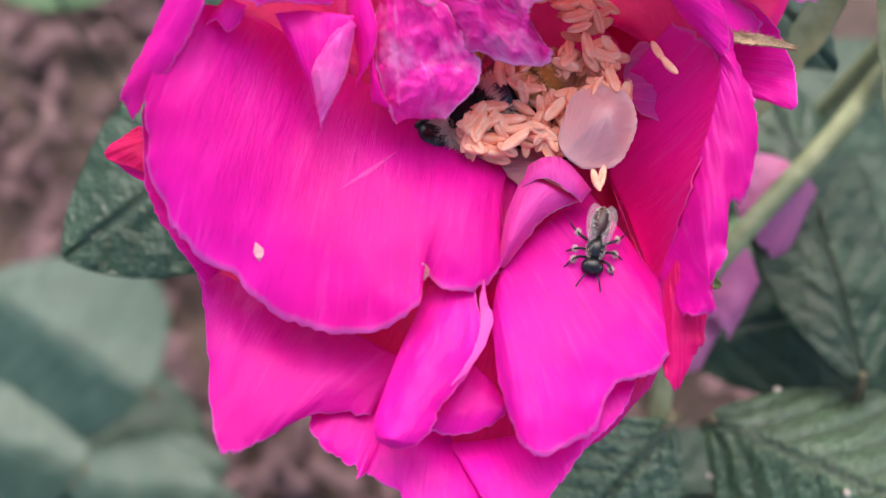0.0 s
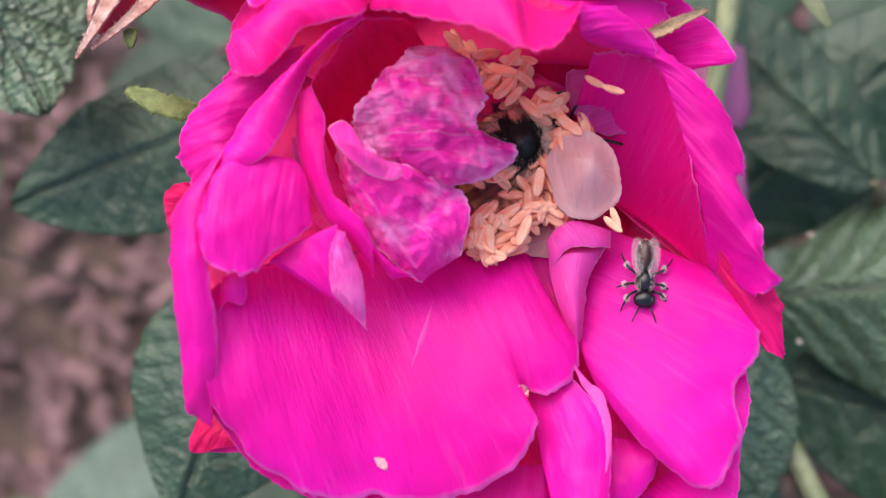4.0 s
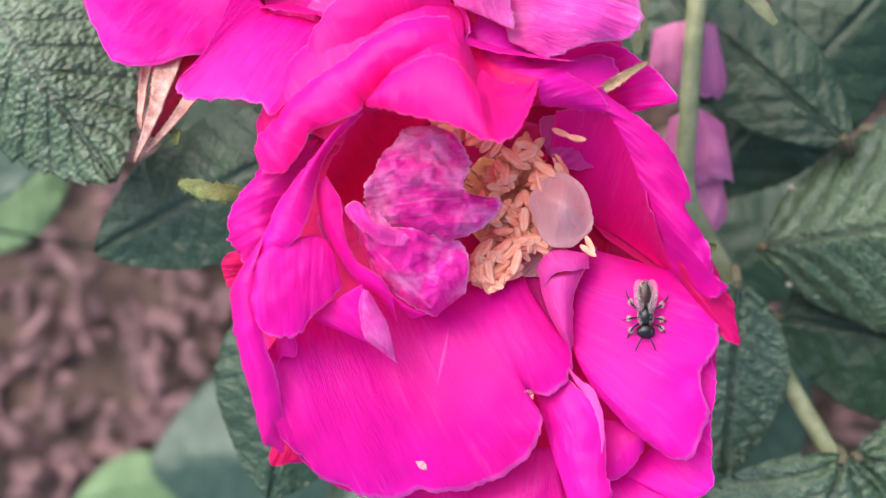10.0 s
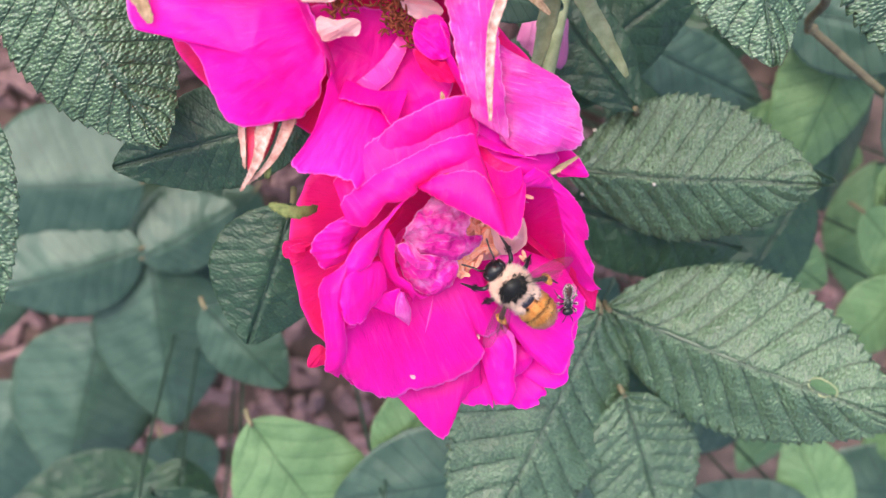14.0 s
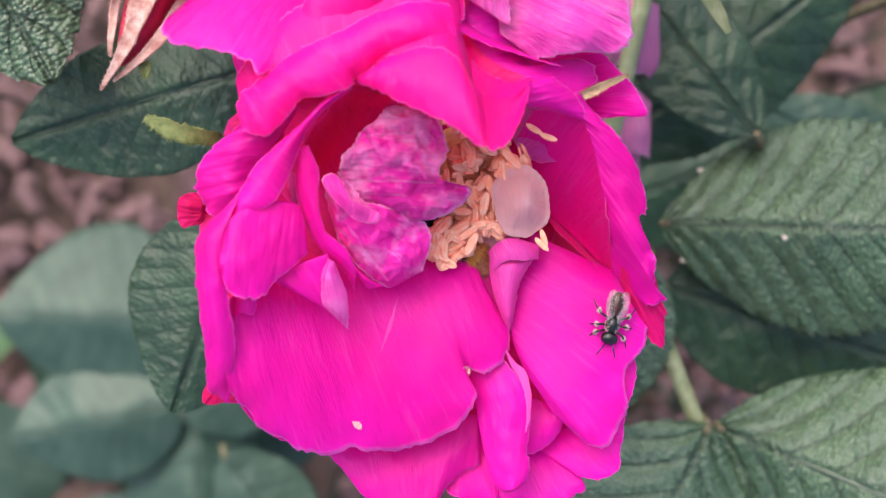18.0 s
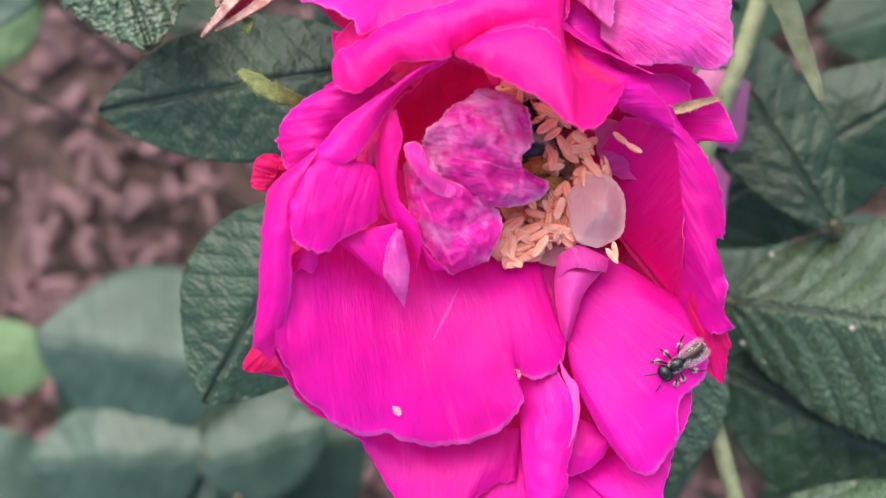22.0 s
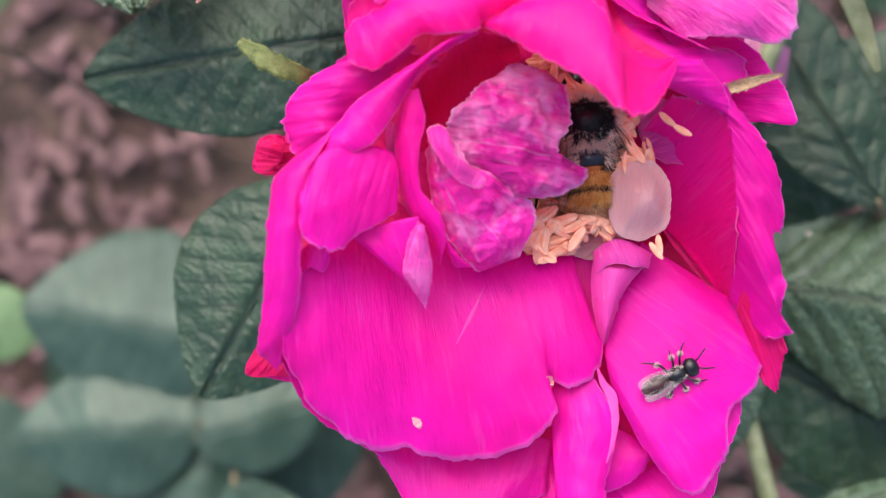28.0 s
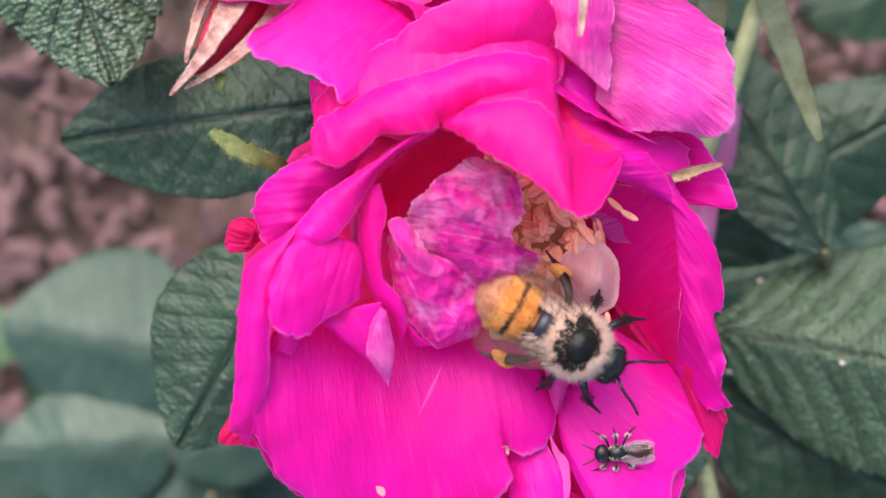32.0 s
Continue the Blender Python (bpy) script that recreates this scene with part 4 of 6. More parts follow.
lobe(rose, "crump", [(-9.9, 4.6, 4.2), (-12.6, 7, 4.6), (-13.3, 10, 5.2), (-11.1, 13.5, 6), (-7.7, 16.7, 6)], [(-5.5, 3.9, 4), (-1.1, 4.8, 4), (1.2, 7.5, 3), (-2.1, 8.9, 5), (-1.3, 12.3, 5), (-2.9, 15.6, 5), (-6.8, 16.9, 6)], bulge=1.7, both=True, n=90, m=52, crumple=1.15)
rosb = thing("rose_blossom", (-8, 40, -12), "wilting magenta rugosa rose with dry brown stamens", "flower", "rose blossoms")
petal(rosb, "far", -3, [(-55.6, 60.5), (-52.2, 51.3), (-47.0, 44.3), (-38.7, 48.8), (-28.1, 53.0), (-33.1, 59.7), (-43.6, 64.5)], dome=3, base=(-16.9, 49.7), wr=0.5)
petal(rosb, "far", 2, [(-53.9, 53.7), (-44.1, 52.9), (-33.1, 53.7), (-27.2, 50.3), (-25.2, 45.3), (-24.4, 40.7), (-25.6, 35.2), (-28.8, 31.2), (-34.3, 30.6), (-40.8, 30.8), (-43.3, 36.3), (-46.6, 44.6), (-54.6, 47.7)], dome=3.5, base=(-11.7, 50.1), wr=0.35, curl=-1)
petal(rosb, "mid", -4, [(-27.9, 48.2), (-25.9, 43.3), (-23.5, 36.3), (-21.9, 30.2), (-14.1, 27.1), (-5.9, 29.1), (-1.5, 35.0), (-3.2, 44.1), (-13.0, 47.5), (-20.7, 48.8)], dome=-2.5, base=(-14.0, 47.5), wr=0.5)
petal(rosb, "back", -9, [(-48.6, 46.7), (-29.8, 53.6), (-2.0, 54.4), (7.9, 42.9), (17.3, 30.9), (13.9, 20.4), (-3.4, 20.5), (-18.2, 19.5), (-28.9, 27.6), (-43.1, 34.6)], dome=-2, base=(-13.5, 47.0), wr=0.4)
petal(rosb, "back", -6, [(-53.2, 63.3), (-39.1, 67.3), (-21.6, 66.7), (-4.0, 59.7), (6.9, 51.8), (2.8, 45.3), (-14.2, 43.3), (-29.4, 46.9), (-44.5, 47.6), (-54.6, 50.8)], dome=-2, base=(-12.0, 48.9), wr=0.4)
petal(rosb, "pale", 1, [(-25.5, 46.7), (-24.7, 47.6), (-22.1, 46.9), (-19.3, 47.0), (-18.1, 46.0), (-18.7, 44.1), (-21.3, 44.1), (-24.2, 43.4), (-25.4, 45.0)], dome=1.2, base=(-14.4, 48.1), wr=0.4)
petal(rosb, "pale", 2.5, [(-28.7, 51.5), (-27.6, 51.8), (-22.9, 50.8), (-20.2, 52.6), (-20.9, 51.5), (-22.9, 49.9), (-27.1, 50.1), (-28.4, 50.7)], dome=0.5, base=(-17.2, 51.1), wr=0.3)
petal(rosb, "whiteb", 0.5, [(-11.2, 50.1), (-8.5, 50.6), (-4.7, 48.3), (-4.2, 46.8), (-6.6, 45.7), (-9.6, 46.8), (-10.9, 48.8)], dome=0.8, base=(-13.3, 49.8), wr=0.5)
petal(rosb, "mid", 1, [(-8.3, 45.9), (-4.9, 46.8), (-3.2, 44.2), (-3.1, 40.8), (-4.2, 39.3), (-7.1, 39.8), (-9.0, 41.6), (-9.4, 44.0)], dome=0.5, base=(-13.5, 48.0), wr=0.6)
petal(rosb, "back", -0.5, [(-9.0, 40.9), (-5.0, 38.7), (-2.4, 38.6), (-1.6, 35.1), (-5.1, 35.3), (-8.0, 37.4)], dome=0.5, base=(-13.3, 47.9), wr=0.4)
lobe(rosb, "mid", [(-23.7, 38.9, 3), (-22.1, 34.1, 2), (-17.4, 32.1, 1.4), (-12.8, 28.4, 1)], [(-26, 33.3, 6), (-28.5, 28.3, 7.5), (-31.5, 25.6, 8.5), (-30.5, 23.4, 8.6), (-26.1, 22.8, 8.8), (-22.5, 21.2, 9.2), (-21, 20, 9.2), (-17.8, 23.8, 6)], bulge=1, n=72)
lobe(rosb, "mid", [(-20.7, 36.3, -3), (-15.9, 34, -3), (-9.8, 33.6, -3.5)], [(-22.8, 34.3, 3), (-19.4, 33.1, 3), (-16, 31.7, 3), (-13.6, 27.9, 2.4)], bulge=-0.6)
lobe(rosb, "mid", [(-26.9, 51.3, -1), (-23.9, 43.5, -2), (-22.3, 38.3, -2)], [(-29.4, 52.9, 4), (-27, 46.2, 4), (-23.9, 40.1, 3.6), (-24.9, 36.3, 4)], bulge=0.6)
lobe(rosb, "rt", [(4.4, 42, 2), (4.2, 33.8, 3), (4.8, 24.9, 3.6)], [(7, 40, 2.4), (12.2, 37.1, 3.4), (16.5, 34, 4.4), (18.6, 29.3, 5.2), (18.8, 23.1, 5.4), (12.6, 22.3, 5), (8.4, 21.9, 4.6)], bulge=1.2, wr=0.6, n=72)
lobe(rosb, "rt", [(-5.6, 57.1, 2), (-3.6, 47.7, 2.4), (-2.4, 39.1, 3.2), (-0.4, 29.5, 4.6)], [(4.6, 55.9, 4), (4.8, 42.7, 4), (5, 34.1, 5), (5.9, 25.2, 5.6)], bulge=1.6, wr=0.7, swap=True, both=True, n=72)
lobe(rosb, "mid", [(-8.4, 43.5, -3), (-3.8, 38.5, -2), (-0.6, 33.4, -1)], [(-5, 45.8, 1.4), (-2.9, 40, 2.4), (0.8, 28.1, 4), (-0.1, 25.5, 4)], bulge=0.5)
lobe(rosb, "mid", [(-4.3, 32.3, 0), (1.3, 26.6, 1), (8.4, 23, 1)], [(-6.2, 30.9, 5), (-0.5, 25.5, 5.4), (4.5, 23, 5), (11.7, 20.9, 4.6)], bulge=0.6, both=True)
lobe(rosb, "toppet", [(-43.6, 63.8, 2.6), (-33.7, 65.1, 2.6), (-21.4, 64.1, 2.6), (-10.5, 62, 2.6), (0.6, 57.6, 2)], [(-42.3, 61.8, 4), (-35.5, 60.7, 4.4), (-26.6, 58, 6), (-22.6, 56, 6.6), (-17.9, 52.7, 7), (-9.6, 51.2, 7), (-1.8, 51.7, 6), (3.7, 55.7, 4)], bulge=1.2, n=84, wr=0.4)
lobe(rosb, "rt", [(-51, 58.1, 2.6), (-45.4, 60.8, 3), (-38, 61.9, 3), (-26.8, 58.1, 3.8)], [(-49.5, 55.1, 4), (-42.7, 53.1, 5), (-34.4, 53.2, 6), (-29.2, 55.4, 6), (-25.7, 57.3, 5)], bulge=0.8, crumple=0.45, n=72, m=32)
lobe(rosb, "neck", [(-18.9, 35.5, -3.6), (-14.6, 38.9, -3.4), (-11, 43.2, -3.2)], [(-16.3, 33.4, -3.2), (-12.7, 35.8, -3), (-9.5, 41.6, -3)], bulge=0.25, wr=0.3)
rosc = thing("rose_blossom", (-30, 62, 0), "magenta rugosa rose above the green hip, partly seen", "flower", "rose blossoms")
lobe(rosc, "rt", [(-52.2, 75.1, 7), (-39.7, 76.6, 8), (-24.3, 73.8, 8)], [(-53.7, 65.6, 6), (-44.5, 64.6, 6), (-33.1, 65.8, 7), (-26.1, 63.7, 7), (-20.9, 66.7, 8), (-20.8, 69.6, 8)], bulge=1, crumple=0.55, n=80, m=36)
lobe(rosc, "toppet", [(-26.3, 78.2, 8), (-11.9, 80.2, 9), (4.3, 77.4, 9)], [(-24.6, 71.7, 9), (-19.8, 69.6, 9), (-12.6, 68.4, 9.4), (-5.3, 68.8, 9.2), (3.3, 70.5, 9)], bulge=1.4, n=72)
lobe(rosc, "rt", [(-32.9, 70.4, 5), (-28, 71, 5), (-22.4, 70, 5)], [(-32.6, 66.4, 7), (-28.3, 64.9, 8), (-25.2, 63.7, 8), (-20.7, 66.9, 8)], bulge=0.6, crumple=0.5, n=48, m=28)

# ---- foliage ----
leaf("near", (-72.9, 61.4, -17), (-53.6, 22.6, -21), 14.4, fold=.4)
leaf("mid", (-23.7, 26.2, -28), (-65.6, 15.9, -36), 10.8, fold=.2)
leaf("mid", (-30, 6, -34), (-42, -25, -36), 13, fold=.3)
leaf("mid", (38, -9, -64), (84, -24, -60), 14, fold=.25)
leaf("pale", (-44, -75, -100), (-8, -143, -104), 21, fold=.1)
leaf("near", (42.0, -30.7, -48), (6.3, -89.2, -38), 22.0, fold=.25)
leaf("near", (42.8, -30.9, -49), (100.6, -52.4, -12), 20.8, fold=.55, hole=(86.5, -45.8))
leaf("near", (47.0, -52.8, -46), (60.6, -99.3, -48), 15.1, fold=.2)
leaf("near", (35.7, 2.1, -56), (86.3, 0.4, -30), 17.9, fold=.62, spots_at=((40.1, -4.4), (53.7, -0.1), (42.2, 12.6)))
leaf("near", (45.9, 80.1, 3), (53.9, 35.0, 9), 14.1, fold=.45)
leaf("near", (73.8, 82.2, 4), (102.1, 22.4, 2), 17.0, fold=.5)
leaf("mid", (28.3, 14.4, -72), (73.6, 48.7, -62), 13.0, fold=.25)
leaf("low", (131.3, 20.8, -70), (148.5, -33.0, -74), 10.0, fold=.2)
leaf("pale", (115.0, -39.7, -110), (143.5, -62.1, -118), 9.3, fold=.1)
leaf("pale", (174.6, -62.0, -120), (151.5, -90.0, -125), 14.4, fold=.1)
leaf("pale", (191.0, -113.7, -120), (163.6, -134.8, -125), 12.8, fold=.1)
leaf("pale", (154.5, -36.9, -120), (185.1, -68.8, -125), 11.2, fold=.1)
leaf("low", (3.1, 49.9, -28), (28.0, 42.7, -32), 5.7, fold=.1)
leaf("mid", (51.5, 16.1, -52), (19.7, 58.2, -60), 9.8, fold=.2)
leaf("low", (30.7, -2.0, -62), (25.7, -17.0, -64), 6.3, fold=.15)
leaf("near", (31.1, -3.4, -48), (24.7, -32.2, -54), 8.4, fold=.2)
leaf("pale", (104.4, -60.1, -85), (133.6, -94.4, -88), 9.9, fold=.1)
leaf("low", (-73.0, -27.1, -200), (-133.5, -25.5, -205), 28.5, fold=.42)
leaf("low", (-76.7, -52.6, -205), (-130.4, -64.2, -205), 21.0, fold=.42)
leaf("low", (-75.1, -58.8, -210), (-74.5, -132.2, -215), 26.1, fold=.5)
leaf("low", (-97.6, -87.6, -225), (-122.1, -161.3, -230), 29.6, fold=.45)
leaf("low", (-72.4, -53.0, -210), (-46.4, -31.6, -215), 12.2, fold=.3)
leaf("low", (-55.2, -57.1, -150), (-31.4, -88.4, -150), 12.4, fold=.3)
leaf("low", (-81.3, -140.1, -230), (-67.4, -174.2, -235), 16.0, fold=.3)
leaf("near", (-82.8, 42.7, 0), (-86.6, -4.5, 0), 7.8, fold=.2)
leaf("low", (148.5, 33.8, -130), (155.1, -45.1, -140), 17.4, fold=.5)
leaf("low", (68.8, 25.5, -105), (113.6, 2.2, -110), 10.6, fold=.2)
leaf("low", (-78.0, -57.0, -206), (-42.4, -40.5, -206), 16.1, fold=.4)
leaf("pale", (-145.1, -35.2, -262), (-188.8, -39.4, -262), 13.8, fold=.2)
leaf("mid", (-54.5, -77.3, -262), (-152.2, -34.3, -275), 42.2, fold=.2)
leaf("low", (-33.9, -43.6, -240), (-91.9, -87.4, -245), 24.4, fold=.3)
leaf("low", (-152.1, -59.1, -250), (-159.3, -105.4, -250), 28.7, fold=.3)
leaf("low", (-135.5, -123.7, -262), (-175.9, -198.1, -262), 27.5, fold=.4)

rnd = random.Random(21)


def filler_leaves():
    """Leaves low in the bush; the mulch stays open beside the blossoms."""
    made = 0
    while made < 84:
        x, y, z = rnd.uniform(-150, 230), rnd.uniform(-170, 130), rnd.uniform(-210, -85)
        deep = (128 - z) / 128
        u, v = x / deep, y / deep
        if -72 < u < -22 and -44 < v < 22:
            continue
        turn = rnd.uniform(0, 6.28)
        length = rnd.uniform(38, 62)
        tip = (x + length * math.cos(turn), y + length * math.sin(turn), z + rnd.uniform(-8, 8))
        tu, tv = tip[0] / deep, tip[1] / deep
        if -70 < tu < -24 and -42 < tv < 20:
            continue
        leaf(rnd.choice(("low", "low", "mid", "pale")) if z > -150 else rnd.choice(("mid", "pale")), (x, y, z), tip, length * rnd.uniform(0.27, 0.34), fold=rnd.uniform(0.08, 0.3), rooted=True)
        made += 1


filler_leaves()


# ---- stems ----
def cane(name, label, pts, radii, mat=STEM, joints=(), thorns=0, category="cane"):
    ob = thing(name, pts[0], label, category)
    tube_part("shoot", pts, radii, mat, ob, n=len(pts) * 8)
    for q, r in joints:
        v, f = tube([np.array(q) - (r, 0.3 * r, 0), np.array(q), np.array(q) + (r, 0.2 * r, 0)], (r * 0.5, r, r * 0.5), 10, 9)
        link_mesh("node", v * MM + np.array([0, 0, LIFT]) - np.array(ob.location), f, mat, ob)
    p = spline(pts, 200)
    for _ in range(thorns):
        b = p[rnd.randrange(200)]
        d = np.array([rnd.uniform(-1, 1), rnd.uniform(-1, 1), rnd.uniform(-0.3, 0.6)])
        d = d / np.linalg.norm(d)
        tube_part("thorn", [b, b + d * 1.6, b + d * 3.2], (0.35, 0.18, 0.03), mat, ob, sides=5, n=4)
    return ob


cane("rose_cane", "green rose stem rising from the soil to the open blossom", [(14, 6, -447), (20, 0, -300), (12, -6, -150), (4, -4, -60), (2, -2, -13)], (3.2, 2.8, 2.2, 1.8, 1.5), thorns=30)
cane("rose_cane", "green rose stem rising from the soil to the wilting blossom", [(10, 30, -447), (6, 40, -250), (-6, 42, -90), (-8, 40, -11)], (3.2, 2.6, 2.0, 1.5), thorns=24)
cane("rose_cane", "green rose stem below the upper blossom and the hip", [(-20, 70, -447), (-26, 74, -200), (-30, 66, -40), (-30, 62, 1)], (3.2, 2.6, 1.8, 1.5), thorns=14)
cane("leaf_stalk", "pale green leaf stalk with two swollen nodes", [(20, 40, -447), (35.5, 68.2, -60), (34.6, 51.0, -52), (28.6, 25.6, -49), (26.2, 12.5, -52), (29.0, 3.5, -57), (32.9, -6.2, -60), (36.2, -17.5, -56), (41.1, -31.9, -52), (44.2, -40.7, -52)],
     (2.2, 1.6, 1.6, 1.5, 1.5, 1.5, 1.5, 1.45, 1.35, 1.0), joints=(((33.0, -6.2, -60), 2.0), ((41.0, -31.8, -51), 1.6)))
cane("leaf_stalk", "brownish-green leaf stalk behind the leaves", [(70, 30, -440), (87.2, 43.9, -75), (106.3, 29.0, -75), (123.2, 15.1, -75), (132.9, 7.9, -76)], (1.8, 1.1, 1.1, 1.1, 1.0), CANE, joints=(((106.3, 29.0, -75), 1.6),))

# ---- hip and dry blossom ----
hip = thing("rose_hip", (1.3, 63.7, -6), "round grey-green rose hip with scurfy patches on a fuzzy stalk", "rose hip")
bm = bmesh.new()
bmesh.ops.create_uvsphere(bm, u_segments=40, v_segments=24, radius=1.0)
hc = Vector((1.1, 64.0, -2))
for v in bm.verts:
    d = 1 + 0.03 * fuzz(v.co.x * 1.5, v.co.y * 1.5, v.co.z)
    v.co = Vector((v.co.x * 6.6 * d, v.co.y * 6.4 * d, v.co.z * 6.2 * d)) * MM + at(hc) - hip.location
part("fruit", bm, HIP, hip)
for k in range(44):
    a, e = rnd.uniform(0, 6.28), rnd.uniform(0.2, 1.4)
    c = np.array(hc) + 6.35 * np.array([math.cos(a) * math.cos(e), math.sin(a) * math.cos(e), 0.96 * math.sin(e)])
    r = rnd.uniform(0.25, 0.9)
    n = 9
    top = [c] + [c + np.array([math.cos(q * 6.283 / n) * r * rnd.uniform(0.5, 1.3), math.sin(q * 6.283 / n) * r * rnd.uniform(0.3, 0.8), -0.05]) for q in range(n)]
    v, f = skin(np.array(top), n, 1, 0.12)
    link_mesh("scurf", v * MM + np.array([0, 0, LIFT]) - np.array(hip.location), f, SCURF, hip)
tube_part("stalk", [(-20.2, 67.9, 0), (-12.5, 66.4, 1), (-3.3, 64.6, -1)], (1.9, 2.1, 3.0), STALKPALE, hip, sides=14)
sepal(hip, [(6.6, 62.8, 3), (13.5, 66.3, 6), (20.4, 70.4, 8), (27.5, 75.3, 8)], 8.0, SEPAL_OCHRE, "broad ochre sepal", hairs=600, late=0.45)
sepal(hip, [(4.1, 75.9, 9), (5.2, 71.7, 9), (10.8, 69.0, 8)], 3.2, SEPAL_OCHRE, hairs=260)
sepal(hip, [(7.2, 61.7, 6), (6.7, 56.5, 10), (2.3, 46.4, 11), (1.3, 37.6, 11), (1.5, 29.8, 10)], 1.9, SEPAL_ROSY, "long hanging fuzzy sepal", hairs=320)
sepal(hip, [(-11.3, 68.5, 9), (-9.4, 64.7, 10), (-6.7, 60.8, 9), (-6.1, 56.4, 8)], 1.9, STEM)
sepal(hip, [(4.5, 53.6, -4), (10.4, 50.5, -4), (16.7, 44.8, -6)], 2.3, SEPAL)
sepal(hip, [(11.4, 56.3, -2), (19.7, 54.1, -2), (29.1, 47.4, -4)], 2.8, STEM)
sepal(hip, [(22.8, 51.8, -16), (28.5, 43.8, -20), (34.0, 36.4, -24), (38.8, 29.1, -26)], 3.6, STEM, "green hanging sepal", hairs=220)
sepal(hip, [(20.5, 51.2, -18), (22.0, 42.1, -26), (20.9, 30.0, -32)], 4.4, STEM)

dry = thing("dry_blossom", (22.5, 64.4, -6), "withered peach-pink rose blossom with dried papery petals", "flower")
lobe(dry, "dry", [(7.7, 61.5, 3), (13, 64.9, 4), (20, 69, 5)], [(13.1, 57.6, 2), (21.4, 60.3, 6), (29.1, 68.3, 6)], bulge=1, crumple=1.1, n=72, m=40)
lobe(dry, "dry", [(17.5, 62.4, 3), (20.8, 65.9, 5), (26.2, 70, 5)], [(26.3, 55.5, 4), (31.7, 61.3, 6.5), (34.3, 65.2, 5)], bulge=1.4, crumple=1.3, n=72, m=40)
lobe(dry, "tan", [(19, 58.3, 2), (21.8, 61, 4), (25.3, 63.1, 5)], [(21.6, 53.6, 2), (26.2, 53.8, 4.4), (29, 57.8, 6)], bulge=1, crumple=1, n=60, m=36)
lobe(dry, "blush", [(26.8, 57.3, 4), (28.2, 63.1, 6), (31.7, 65.7, 5.4)], [(28.1, 50.8, 3), (32.1, 52.3, 4.6), (37.3, 51.6, 4), (36.5, 58.1, 5), (33.9, 64.1, 5)], bulge=1, crumple=1, n=60, m=36)
lobe(dry, "dry", [(24, 69.6, 3), (28, 71.7, 5), (31.6, 75, 5)], [(31.2, 67.3, 5), (35.5, 69, 5), (35.1, 74, 4)], bulge=1, crumple=1, n=60, m=36)
lobe(dry, "dry", [(8.8, 56.3, 0), (14.3, 59.6, 0), (25.2, 64.6, 1)], [(16, 54.6, 0), (25.1, 54.3, 1), (34.2, 61.7, 2)], bulge=0.5, crumple=0.6, n=48)
for k in range(70):
    a = rnd.uniform(-0.6, 1.2)
    b0 = np.array((9.4, 73.9, 8) if k % 2 else (11.9, 59.9, 7)) + np.array([rnd.uniform(-2, 4), rnd.uniform(-1.8, 1.8), rnd.uniform(-0.6, 0.6)])
    tube_part("dry_stamen", [b0, b0 + np.array([2 * math.cos(a), 2 * math.sin(a), 1.5]), b0 + np.array([rnd.uniform(2, 4), rnd.uniform(-2, 2), 1.5])], (0.2, 0.17, 0.12), DRIED, dry, sides=5, n=6)

fade = thing("faded_blossom", (26.6, 19.6, -60), "faded lilac-pink rose petals hanging below the leaf stalk", "flower")
lobe(fade, "faded", [(25.8, 24.5, -55), (30, 25.2, -54), (34, 22.2, -55)], [(21.6, 14, -57), (25.5, 14.8, -54), (28.1, 13, -55), (31.4, 13.8, -54), (34.1, 12.8, -57)], bulge=1.6, wr=0.7)
lobe(fade, "faded", [(26.4, 16.2, -57), (32.6, 14.8, -57)], [(25, 6.5, -59), (27.9, 4, -58), (32.8, 8.2, -59)], bulge=1.2, wr=0.7)
lobe(fade, "faded", [(25.6, 39.2, -55), (30.5, 39.3, -53), (35.2, 37.9, -54)], [(23.9, 33.6, -57), (27.1, 29.8, -55), (32.7, 26.8, -55), (36.1, 26.4, -57)], bulge=1.6, wr=0.7)
stray = thing("dry_petal", (49.4, 71.3, 4), "dry peach rose petal lying on a leaf", "petal")
petal(stray, "dry", 7, [(41.6, 75.9), (47.5, 76.6), (55.8, 75.5), (50.3, 70.4), (44.7, 64.0), (42.5, 68.9)], base=(47.4, 80.0), dome=1.5, wr=1, ws=3)

# ---- bud ----
bud = thing("rose_bud", (-32.4, 31.4, -2), "closed rose bud with dark red petals between fuzzy sepals", "bud")
core = [(-34.0, 38.3, -8), (-35.3, 31.3, -3.5), (-36.9, 25.7, -0.8), (-38.5, 22.3, 0.4)]
v, f = tube(core, (3.2, 3.0, 1.9, 0.4), 20, 24)
link_mesh("petals", v * MM + np.array([0, 0, LIFT]) - np.array(bud.location), f, BUDRED, bud, "dark red furled petals")
sepal(bud, [(-34.3, 35.6, -3), (-35.3, 30.3, 0.5), (-37.2, 24.4, 2), (-40.4, 19.3, 1.6)], 4.2, SEPAL_ROSY, hairs=700, taper=0.95, cup=0.12)
sepal(bud, [(-38.3, 35.5, -5), (-39.1, 30.6, -2), (-39.3, 25.3, 0.6), (-39.3, 23.1, 1.2)], 1.8, SEPAL_ROSY, hairs=360, taper=0.9)
sepal(bud, [(-29.7, 34.7, -5), (-31.2, 29.8, -2), (-34.5, 24.3, 0.8), (-39.0, 20.3, 1.3)], 3.2, SEPAL_ROSY, hairs=600, taper=0.93, cup=0.12)
sepal(bud, [(-35.5, 22.7, 0), (-35.6, 21.7, 0), (-35.7, 20.7, 0)], 1.3, SEPAL_GREEN, hairs=60)
